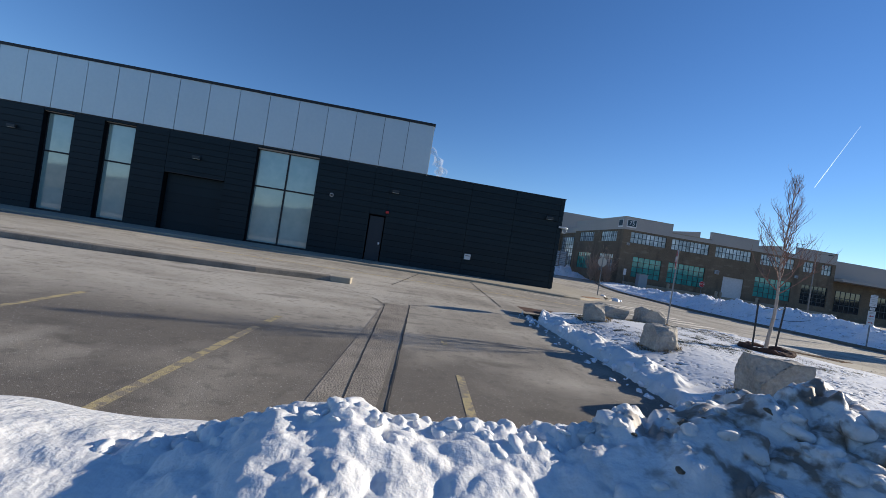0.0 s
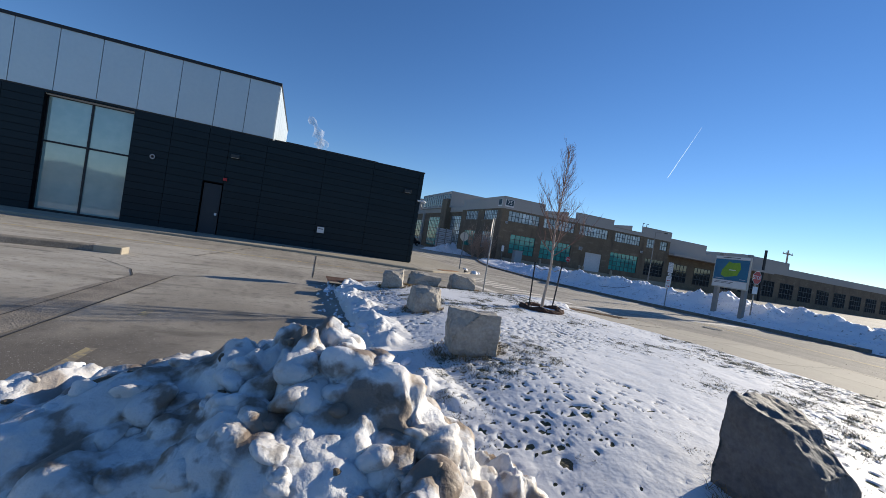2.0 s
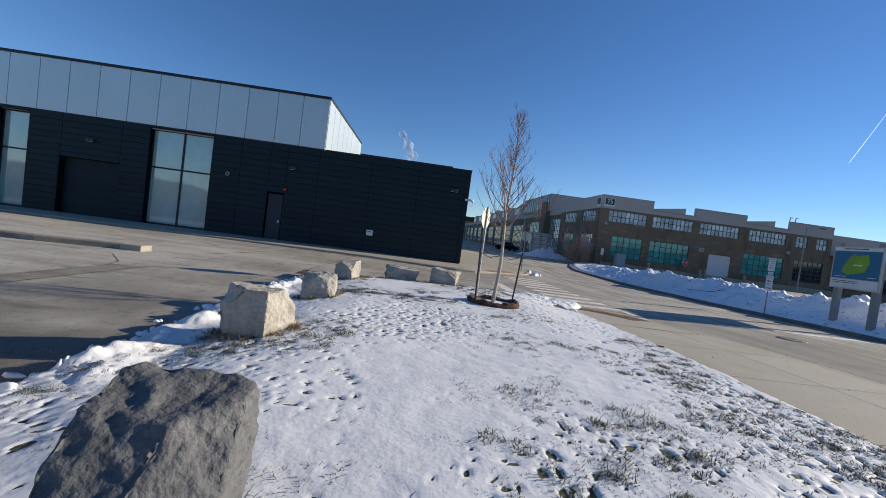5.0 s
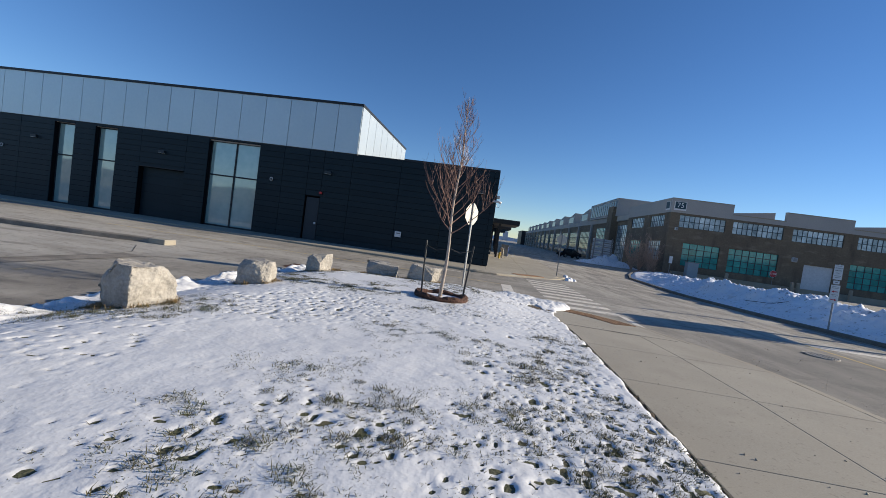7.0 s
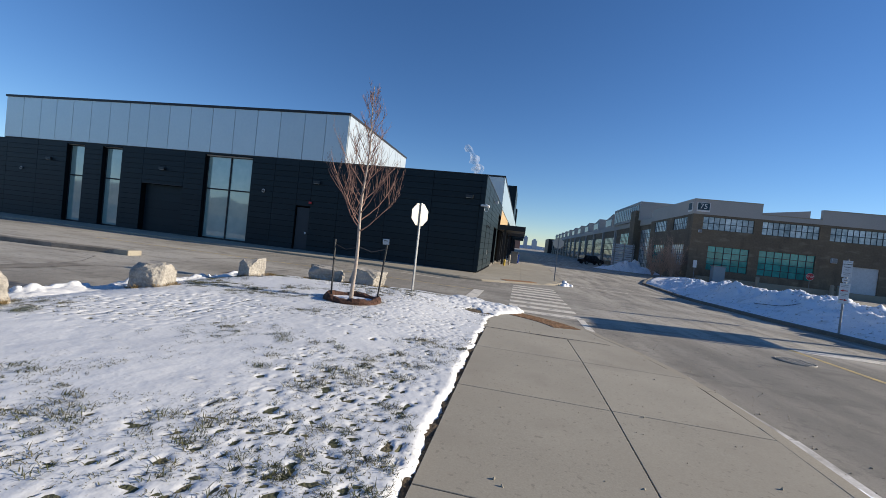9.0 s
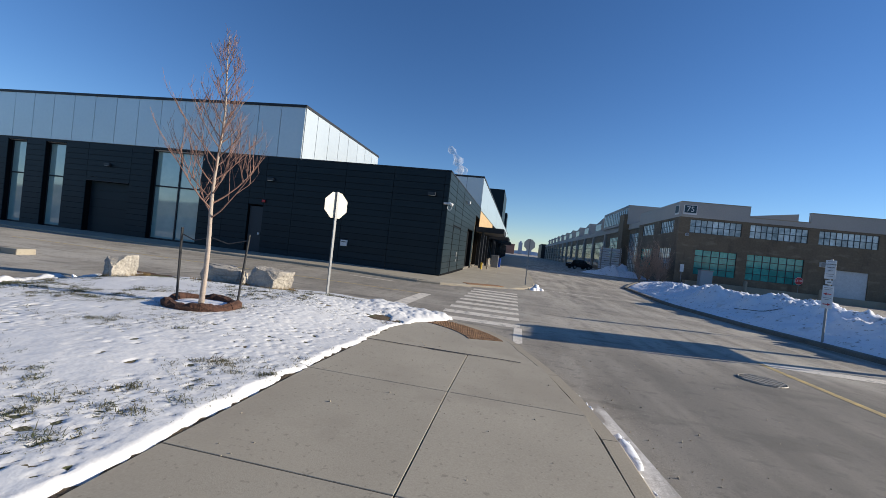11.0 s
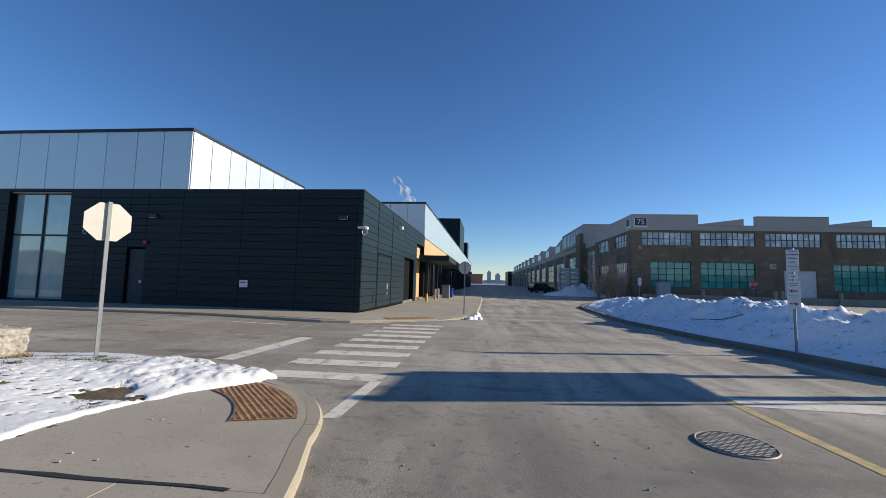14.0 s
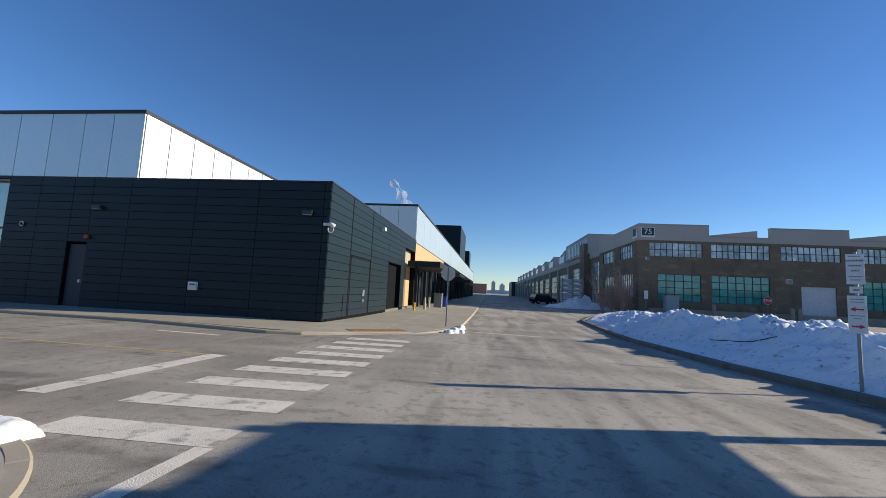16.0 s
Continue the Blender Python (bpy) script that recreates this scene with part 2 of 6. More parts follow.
BARK = material("young_bark", (0.46, 0.385, 0.32), 0.85, other=(0.3, 0.235, 0.19), scale=9, fine=70, amount=0.9, bump=0.4)
TWIG = material("reddish_twig", (0.25, 0.145, 0.11), 0.85, other=(0.16, 0.09, 0.07), scale=9, fine=60, amount=0.8, bump=0.0)
MULCH = material("red_brown_mulch", (0.11, 0.05, 0.03), 0.95, other=(0.05, 0.025, 0.018), scale=14, fine=60, amount=1.0, bump=1.0, bump_scale=50)
DRY_GRASS = material("dry_grass", (0.12, 0.1, 0.05), 0.9, other=(0.055, 0.07, 0.028), scale=2.5, fine=20, amount=1.0, bump=0.0)
SOIL = material("dry_soil", (0.12, 0.085, 0.05), 0.95, other=(0.06, 0.042, 0.026), scale=8, fine=50, amount=1.0, bump=0.8, bump_scale=40)
WHITE_PAINT = material("worn_white_paint", (0.76, 0.7, 0.6), 0.8, other=(0.58, 0.53, 0.45), scale=3, fine=35, amount=0.9, bump=0.4, bump_scale=80)
mix_over(WHITE_PAINT, (0.27, 0.245, 0.215), 5.0, 0.56, 0.68, seed=6.0, strength=0.85)
YELLOW_PAINT = material("worn_yellow_paint", (0.62, 0.45, 0.16), 0.8, other=(0.46, 0.35, 0.15), scale=4, fine=35, amount=0.9, bump=0.4, bump_scale=80)
mix_over(YELLOW_PAINT, (0.2, 0.175, 0.14), 7.0, 0.4, 0.56, seed=8.0, strength=0.4)
BAY_PAINT = material("faded_yellow_paint", (0.46, 0.37, 0.19), 0.85, other=(0.32, 0.27, 0.16), scale=4, fine=35, amount=0.9, bump=0.4, bump_scale=80)
mix_over(BAY_PAINT, (0.2, 0.178, 0.148), 9.0, 0.46, 0.56, seed=18.0, strength=0.85)
RED = material("red_enamel", (0.5, 0.02, 0.025), 0.4, bump=0.0)
WHITE = material("white_enamel", (0.75, 0.75, 0.74), 0.45, bump=0.02)
BLACK = material("black_paint", (0.015, 0.015, 0.016), 0.5, bump=0.0)
BLUE = material("blue_print", (0.015, 0.13, 0.25), 0.55, other=(0.02, 0.17, 0.28), scale=1.5, fine=8, amount=0.8, bump=0.0)
GREEN = material("lime_print", (0.24, 0.42, 0.03), 0.55, other=(0.12, 0.28, 0.02), scale=2, fine=9, amount=0.7, bump=0.0)
SLATE = material("slate_print", (0.02, 0.055, 0.075), 0.55, bump=0.0)
GREY_POST = material("grey_painted_post", (0.3, 0.28, 0.255), 0.7, bump=0.1)
YELLOW = material("yellow_enamel", (0.65, 0.42, 0.03), 0.5, bump=0.0)
BIN_BLUE = material("blue_plastic", (0.02, 0.1, 0.5), 0.45, bump=0.0)
TYRE = material("black_rubber", (0.02, 0.02, 0.02), 0.85, bump=0.1)
CAR_PAINT = material("black_car_paint", (0.012, 0.012, 0.014), 0.18, bump=0.0, spec=0.8)
# Pale blue of distance haze is mixed into this colour.
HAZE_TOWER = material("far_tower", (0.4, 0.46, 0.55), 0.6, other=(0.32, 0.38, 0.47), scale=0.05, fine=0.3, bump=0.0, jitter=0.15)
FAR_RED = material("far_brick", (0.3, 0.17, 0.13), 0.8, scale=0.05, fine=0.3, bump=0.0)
CLOUD = bpy.data.materials.new("ice_trail_glow")
CLOUD.use_nodes = True
# Emission stands in for sunlight scattered by the trail.
CLOUD.node_tree.nodes["Principled BSDF"].inputs["Emission Color"].default_value = (0.62, 0.72, 0.85, 1)
CLOUD.node_tree.nodes["Principled BSDF"].inputs["Emission Strength"].default_value = 0.9
SALT = material("salt_stain", (0.72, 0.69, 0.65), 0.9, other=(0.5, 0.47, 0.43), scale=2.5, fine=30, amount=1.0, bump=0.3, bump_scale=60)
mix_over(SALT, (0.25, 0.225, 0.195), 4.0, 0.5, 0.62, seed=31.0, strength=0.9, stretch=(1, 0.4, 1))


# ---- mesh helpers ----
def box(bm, x0, x1, y0, y1, z0, z1):
    v = [bm.verts.new(p) for p in ((x0, y0, z0), (x1, y0, z0), (x1, y1, z0), (x0, y1, z0), (x0, y0, z1), (x1, y0, z1), (x1, y1, z1), (x0, y1, z1))]
    for f in ((3, 2, 1, 0), (4, 5, 6, 7), (0, 1, 5, 4), (1, 2, 6, 5), (2, 3, 7, 6), (3, 0, 4, 7)):
        bm.faces.new([v[i] for i in f])
    return v


def tube(bm, points, radii, sides=6):
    """A tapered tube along points."""
    rings = []
    up = Vector((0.31, 0.17, 0.93))
    for i, p in enumerate(points):
        d = (Vector(points[min(i + 1, len(points) - 1)]) - Vector(points[max(i - 1, 0)])).normalized()
        a = d.cross(up if abs(d.dot(up)) < 0.97 else Vector((1, 0, 0))).normalized()
        b = d.cross(a)
        rings.append([bm.verts.new(Vector(p) + radii[i] * (math.cos(k * math.tau / sides) * a + math.sin(k * math.tau / sides) * b)) for k in range(sides)])
    for r, s in zip(rings, rings[1:]):
        for k in range(sides):
            bm.faces.new((r[k], r[(k + 1) % sides], s[(k + 1) % sides], s[k]))
    bm.faces.new(rings[0][::-1]), bm.faces.new(rings[-1])


def prism(bm, outline, z0, z1):
    """An upright prism over a closed outline of (x, y)."""
    lo, hi = [bm.verts.new((x, y, z0)) for x, y in outline], [bm.verts.new((x, y, z1)) for x, y in outline]
    n = len(outline)
    bm.faces.new(lo[::-1]), bm.faces.new(hi)
    for i in range(n):
        bm.faces.new((lo[i], lo[(i + 1) % n], hi[(i + 1) % n], hi[i]))


def link(name, bm, mat, smooth=False):
    bmesh.ops.recalc_face_normals(bm, faces=bm.faces[:])
    me = bpy.data.meshes.new(name)
    bm.to_mesh(me)
    bm.free()
    me.materials.append(mat)
    if smooth:
        me.polygons.foreach_set("use_smooth", [True] * len(me.polygons))
    return new(name, me)


def part(name, bm, mat, parent=None, label="", smooth=False, bevel=0.0):
    if bevel:
        bmesh.ops.bevel(bm, geom=bm.edges[:], offset=bevel, segments=2, affect="EDGES", profile=0.5)
    ob = link(name, bm, mat, smooth)
    if parent:
        ob.parent = parent
        ob.matrix_parent_inverse = parent.matrix_basis.inverted()
    if label:
        tagged(ob, label)
    return ob


def block(name, mat, x0, x1, y0, y1, z0, z1, parent=None, label="", bevel=0.0):
    bm = bmesh.new()
    box(bm, x0, x1, y0, y1, z0, z1)
    return part(name, bm, mat, parent, label, bevel=bevel)


def thing(name, x, y, z, label, category, group="", kind="", turn=0.0):
    e = new(name)
    e.matrix_basis = pose(x, y, z, 0, 0, turn)
    return tagged(e, label, category, group, kind)


def lettering(name, text, size, m, mat, parent):
    """Raised flat letters, turned into a mesh; m places their middle."""
    cu = bpy.data.curves.new(name, "FONT")
    cu.body, cu.size, cu.align_x, cu.align_y, cu.extrude = text, size, "CENTER", "CENTER", 0.004
    tmp = bpy.data.objects.new(name, cu)
    scene.collection.objects.link(tmp)
    me = bpy.data.meshes.new_from_object(tmp.evaluated_get(bpy.context.evaluated_depsgraph_get()))
    bpy.data.objects.remove(tmp)
    me.materials.clear()
    me.materials.append(mat)
    ob = new(name, me)
    ob.parent = parent
    ob.matrix_parent_inverse = parent.matrix_basis.inverted()
    ob.matrix_basis = m
    return ob


def smooth01(a, b, x):
    t = min(1.0, max(0.0, (x - a) / (b - a)))
    return t * t * (3 - 2 * t)


def along(knots, x):
    return float(np.interp(x, [k for k, _ in knots], [v for _, v in knots]))


def fractal(x, y, s, octaves=4, z=0.0):
    return noise.fractal((x * s, y * s, z), 1.0, 2.0, octaves)


def ground_z(x, y):
    road = along(((-30, 0.32), (-6, 0.3), (0, 0.27), (5, 0.222), (8, 0.182), (10, 0.138), (12.2, 0.092), (17, 0.0), (27, -0.14), (45, -0.15), (70, 0.0)), y)
    k = smooth01(3, 10, x) * (1 - smooth01(26, 40, x))
    return 0.04 * (1 - k) + road * k


def walk_z(x, y):
    """Top of the southern pavement, falling to the kerb ramp."""
    return along(((-30, 0.42), (0, 0.385), (4.92, 0.362), (6.64, 0.328), (8.36, 0.25), (11.7, 0.108), (13, 0.1)), y)


def puffs(p, f=2.6, octaves=5):
    """Rounded lumps with creases between them, at several sizes."""
    total, a = 0.0, 1.0
    for k in range(octaves):
        total += a * abs(noise.noise(p * f + Vector((k * 9.1, 0, 0))))
        f, a = f * 2.15, a * 0.58
    return total


def lumps(p, f, octaves=3):
    """Melted round lumps of several sizes, with narrow creases between."""
    total, a = 0.0, 1.0
    for k in range(octaves):
        d = noise.voronoi(p * f + Vector((k * 7.3, 0, 0)))[0][0]
        total += a * (1 - min(1.0, d * 1.25) ** 2)
        f, a = f * 2.2, a * 0.42
    return total / 1.6


def sheet(name, xs, ys, height, mat, smooth=True):
    me = bpy.data.meshes.new(name)
    nx = len(xs)
    verts = [(x, y, height(x, y)) for y in ys for x in xs]
    faces = [(j * nx + i, j * nx + i + 1, (j + 1) * nx + i + 1, (j + 1) * nx + i) for j in range(len(ys) - 1) for i in range(nx - 1)]
    me.from_pydata(verts, [], faces)
    me.materials.append(mat)
    me.polygons.foreach_set("use_smooth", [smooth] * len(faces))
    return new(name, me)


def steps(a, b, d):
    n = max(1, round((b - a) / d))
    return [a + (b - a) * i / n for i in range(n + 1)]


# ---- ground ----
xs = [-3000, -800, -250, -90] + steps(-40, -2, 2) + steps(-1, 36, 1) + steps(38, 80, 3) + [140, 300, 900, 3000]
ys = [-3000, -800, -200, -60] + steps(-30, -1, 2) + steps(0, 46, 1) + steps(48, 100, 3) + [140, 300, 900, 3000]
ground = tagged(sheet("ground", xs, ys, ground_z, ASPHALT), "grey worn asphalt of car park and road with salt stains", "asphalt", kind="structure")

# lawn under patchy snow
EAST = ((-40, 10.78), (9.7, 10.78), (10.6, 11.08), (11.2, 11.48), (12, 11.6))
NORTH = ((3.5, 9.6), (4.2, 11.2), (5.2, 11.6), (8.5, 12.2), (9.6, 12.05), (10.6, 11.8), (11.3, 11.72), (11.7, 11.5))


def lawn_inside(x, y):
    d = min(x - 3.62, along(EAST, y) - x, along(NORTH, x) - y)
    return d + 0.045 * fractal(x, y, 3.5, 3) + 0.018 * fractal(x, y, 11, 2, 5)


def lawn_base(x, y):
    """Smooth lie of the lawn, level with the pavement along its eastern edge."""
    west = min(x - 3.62, along(NORTH, x) - y)
    north_part = 0.23 + 0.2 * smooth01(0, 2.2, west) - 0.07 * (1 - smooth01(3.6, 5.2, x))
    south_part = 0.17 + 0.18 * smooth01(3.6, 9.0, x)
    k = smooth01(0.0, 3.0, y)
    z = south_part * (1 - k) + north_part * k
    e = 1 - smooth01(0.0, 2.2, along(EAST, y) - x)
    return z * (1 - e) + (walk_z(x, y) + 0.035) * e


def thin_snow(x, y):
    """How far the snow has melted through, in broad uneven patches."""
    p = 0.38 + 1.05 * fractal(x, y, 0.42, 3, 12) + 0.35 * fractal(x, y, 1.7, 2, 4)
    p += 0.3 * smooth01(8.0, 9.6, x) * (1 - smooth01(10.1, 10.5, x)) + 0.22 * (1 - smooth01(2.0, 5.0, y)) + 0.14 * (1 - smooth01(5.0, 7.5, x))
    return min(1.0, max(0.0, p))


def lawn_z(x, y):
    d = lawn_inside(x, y)
    if d < 0:
        return -0.25
    z = lawn_base(x, y) - 0.1 * (1 - smooth01(0.0, 0.1, d))
    z += 0.014 * fractal(x, y, 0.9, 3) + 0.0045 * fractal(x, y, 6, 2, 3)
    thin = thin_snow(x, y)
    wx, wy = x + 0.05 * noise.noise((x * 4, y * 4, 7)), y + 0.05 * noise.noise((x * 4, y * 4, 17))
    z -= 0.027 * smooth01(0.56 - 0.26 * thin, 0.8 - 0.26 * thin, noise.noise((wx * 12.0, wy * 12.0, 2.0))) * smooth01(0.1, 0.5, thin)
    z -= 0.026 * smooth01(0.52 - 0.26 * thin, 0.72 - 0.26 * thin, noise.noise((wx * 22, wy * 22, 5.0))) * smooth01(0.1, 0.5, thin)
    if x < 4.35 and y > 2.2:
        lump = max(0.0, 1 - abs(x - 3.95) / 0.42)
        z += lump * (0.02 + 0.2 * lumps(Vector((x, y, 4)), 3.0, 3) * smooth01(-0.3, 0.3, fractal(x, y, 0.9, 2, 6)))
    if y > 10.2 and x > 9.3:
        z += 0.1 * (0.3 + lumps(Vector((x, y, 2)), 2.6, 3)) * smooth01(9.3, 9.9, x) * smooth01(10.1, 10.7, y) * smooth01(0, 0.25, d)
    hole = ((x - 10.42) / 0.42) ** 2 + ((y - 10.05) / 0.26) ** 2 + 0.9 * fractal(x, y, 4, 3, 21)
    return z - 0.12 * (1 - smooth01(0.45, 0.7, hole))


def sod_z(x, y):
    d = lawn_inside(x, y)
    return -0.25 if d < 0.15 else lawn_base(x, y) - 0.011 + 0.014 * fractal(x, y, 0.9, 3) + 0.004 * fractal(x, y, 14, 2, 8)


lawn = tagged(sheet("lawn", steps(3.4, 11.9, 0.028), steps(-3, 12.4, 0.028), lawn_z, LAWN_SNOW), "grass lawn under thin patchy trampled snow", "lawn", kind="structure")
lawn_south = tagged(sheet("lawn_south", steps(3.4, 11.9, 0.12), steps(-13, -3, 0.12), lambda x, y: lawn_base(x, y) + 0.014 * fractal(x, y, 0.9, 3) if lawn_inside(x, y) > 0 else -0.25, LAWN_SNOW), "snowy lawn behind the walker's start", "lawn", kind="structure")
sod = tagged(sheet("turf", steps(3.5, 11.8, 0.07), steps(-4, 12.3, 0.07), sod_z, SOD), "dull brown and green turf showing through melted snow", "turf", kind="structure")


def snow_verge():
    kerb_x = ((-40, 21.9), (8, 21.7), (16, 21.3), (19, 20.9), (25, 20.6), (37, 21.4), (44, 23.6), (52, 26.6), (58, 30))
    far_x = ((-40, 29), (30, 29.5), (58, 33.5))

    def z_at(x, y):
        a, b = along(kerb_x, y) + 0.16, along(far_x, y)
        d, e = x - a, b - x
        if min(d, e) < 0 or y > 58.5:
            return -0.4
        ridge = along(((-40, 0.75), (5, 0.75), (14, 0.95), (22, 1.0), (29, 0.85), (36, 0.6), (43, 0.4), (48, 0.15), (58, 0.12)), y)
        crest = along(((-40, 2.6), (12, 2.3), (22, 2.1), (32, 2.8), (40, 3.2), (58, 3.2)), y) + 0.7 * fractal(x * 0.1, y, 0.25, 2)
        prof = smooth01(0.15, crest, d) * (1 - 0.7 * smooth01(crest + 0.4, crest + 3.4, d))
        z = ground_z(x, y) + 0.2 * smooth01(0, 0.5, d) + ridge * prof * (0.85 + 0.5 * fractal(x, y, 0.5, 3))
        crumb = smooth01(0.35, 0.9, prof) * smooth01(-0.2, 0.35, fractal(x, y, 0.8, 2, 14))
        z += crumb * (0.17 * (puffs(Vector((x, y, 9)), 4.2, 3) - 0.35) + 0.1 * (lumps(Vector((x, y, 3)), 5.0, 2) - 0.3))
        z += (0.15 + 0.85 * prof) * (0.16 * puffs(Vector((x, y, 0)), 0.75, 3) + 0.22 * lumps(Vector((x, y, 0)), 2.0, 3) + 0.1 * puffs(Vector((x, y, 5)), 3.5, 2) - 0.2)
        return z + 0.03 * fractal(x, y, 2.2, 5) * smooth01(0, 0.6, d) - 0.3 * (1 - smooth01(0, 0.5, e))
    return tagged(sheet("snow_bank", steps(20.4, 26, 0.06) + steps(26.2, 34, 0.25), steps(-10, 8, 0.3) + steps(8.1, 40, 0.08) + steps(40.2, 59, 0.15), z_at, VERGE_SNOW), "long bank of ploughed white snow along the road verge", "snow bank", kind="structure"), kerb_x, z_at


verge, KERB_EAST, bank_z = snow_verge()

# heap of ploughed snow beside the car park
RIDGE = ((-9, 0.3), (-2.4, 0.22), (-1.2, 0.2), (-0.9, 0.34), (-0.63, 0.47), (-0.24, 0.52), (0.26, 0.46), (0.6, 0.5), (0.95, 0.46), (1.4, 0.58), (1.95, 0.72), (2.35, 0.85), (2.73, 0.98), (3.05, 0.9), (3.28, 0.9), (3.45, 0.6), (3.75, 0.36), (4.1, 0.2), (4.5, 0.05))


def heap_base(x, y):
    top = along(RIDGE, x)
    middle = 2.4 - 0.42 * smooth01(2.75, 3.3, x)
    d = (y - middle + 0.12 * fractal(x, y, 0.9, 2)) / (0.75 + 0.5 * top)
    side = 1 - smooth01(0.0, 1.0, d) if d > 0 else 1 - smooth01(0.05, 1.8, -d)
    return 0.0 + top * side, side * top


def heap_point(x, y):
    z, body = heap_base(x, y)
    if body < 0.012:
        return Vector((x, y, -0.3))
    gx = (heap_base(x + 0.03, y)[0] - z) / 0.03
    gy = (heap_base(x, y + 0.03)[0] - z) / 0.03
    n = Vector((-gx * 0.6, -gy * 0.6, 1)).normalized()
    p = Vector((x, y, z))
    big = smooth01(1.0, 2.3, x)
    q = p + 0.1 * Vector((noise.noise(p * 3), noise.noise(p * 3 + Vector((5, 0, 0))), noise.noise(p * 3 + Vector((0, 5, 0)))))
    fade = smooth01(0.012, 0.3, body)
    rough = 0.5 + 0.9 * smooth01(-0.25, 0.35, fractal(x, y, 1.3, 2, 8))
    crest = smooth01(0.6, 0.97, body / max(0.05, along(RIDGE, x)))
    w = fade * rough * (0.07 + 0.05 * crest + 0.13 * big)
    soft = lumps(q, 4.4 - 1.2 * big, 3) - 0.45 + 0.15 * noise.fractal(q * 3.0, 1.0, 2.0, 3) + 0.15 * (puffs(q, 6.0, 3) - 0.4)
    return p + n * (w * soft + fade * 0.09 * big * fractal(x, y, 1.7, 3, 5))


def snow_lump_mesh(seed, name="snow_lump", mat=None, sub=3):
    bm = bmesh.new()
    bmesh.ops.create_icosphere(bm, subdivisions=sub, radius=1.0)
    off = Vector((seed * 11.3, seed * 5.1, 0))
    for v in bm.verts:
        d = v.co.copy()
        v.co = d * (0.82 + 0.5 * noise.noise(d * 0.9 + off) + 0.2 * lumps(d + off, 1.4, 2) + 0.07 * noise.fractal(d * 2.4 + off, 1.0, 2.0, 3))
        v.co.z *= 0.72
    me = bpy.data.meshes.new(name)
    bm.to_mesh(me), bm.free()
    me.materials.append(mat or DIRTY_SNOW)
    me.polygons.foreach_set("use_smooth", [True] * len(me.polygons))
    return me


def snow_heap():
    e = thing("snow_heap", 2.6, 2.4, 0.04, "lumpy heap of melting ploughed snow with brown dirt", "snow heap")
    xs = steps(-6, -1.2, 0.05) + steps(-1.18, 4.4, 0.018)
    ys = steps(0.3, 3.9, 0.02)
    nx = len(xs)
    verts = [tuple(heap_point(x, y)) for y in ys for x in xs]
    faces = [(j * nx + i, j * nx + i + 1, (j + 1) * nx + i + 1, (j + 1) * nx + i) for j in range(len(ys) - 1) for i in range(nx - 1)]
    me = bpy.data.meshes.new("heap_body")
    me.from_pydata(verts, [], faces)
    me.materials.append(DIRTY_SNOW)
    me.polygons.foreach_set("use_smooth", [True] * len(faces))
    body = new("heap_body", me)
    body.parent = e
    body.matrix_parent_inverse = e.matrix_basis.inverted()
    rng = random.Random(17)
    kinds = [snow_lump_mesh(k) for k in range(6)]
    clods = [snow_lump_mesh(k + 20, "dirt_clod", CLOD, 2) for k in range(3)]

    def put(me, x, y, r, sink):
        p = heap_point(x, y)
        ob = new(me.name.split(".")[0], me)
        k = (rng.uniform(0.8, 1.3), rng.uniform(0.8, 1.2), rng.uniform(0.75, 1.1))
        ob.matrix_basis = pose(p.x, p.y, p.z - sink * r, rng.uniform(-35, 35), rng.uniform(-35, 35), rng.uniform(0, 360)) @ Matrix.Diagonal((r * k[0], r * k[1], r * k[2], 1))
        ob.parent = e
        ob.matrix_parent_inverse = e.matrix_basis.inverted()

    for k in range(210):
        x = rng.triangular(0.9, 4.1, 2.7)
        y = rng.uniform(1.1, 3.1)
        if heap_base(x, y)[1] > 0.05:
            put(rng.choice(kinds), x, y, min(0.15, 0.03 + rng.expovariate(24)), 0.35)
    for k in range(70):
        x = rng.uniform(-1.6, 1.6)
        top = rng.gauss(2.4, 0.1)
        put(rng.choice(kinds), x, top, rng.uniform(0.03, 0.075), 0.35)
    for k in range(34):
        x, y = rng.uniform(1.5, 3.7), rng.uniform(1.2, 2.9)
        if heap_base(x, y)[1] > 0.05 and fractal(x, y, 1.5, 2, 31) > -0.1:
            put(rng.choice(clods), x, y, rng.uniform(0.015, 0.045), 0.4)


snow_heap()


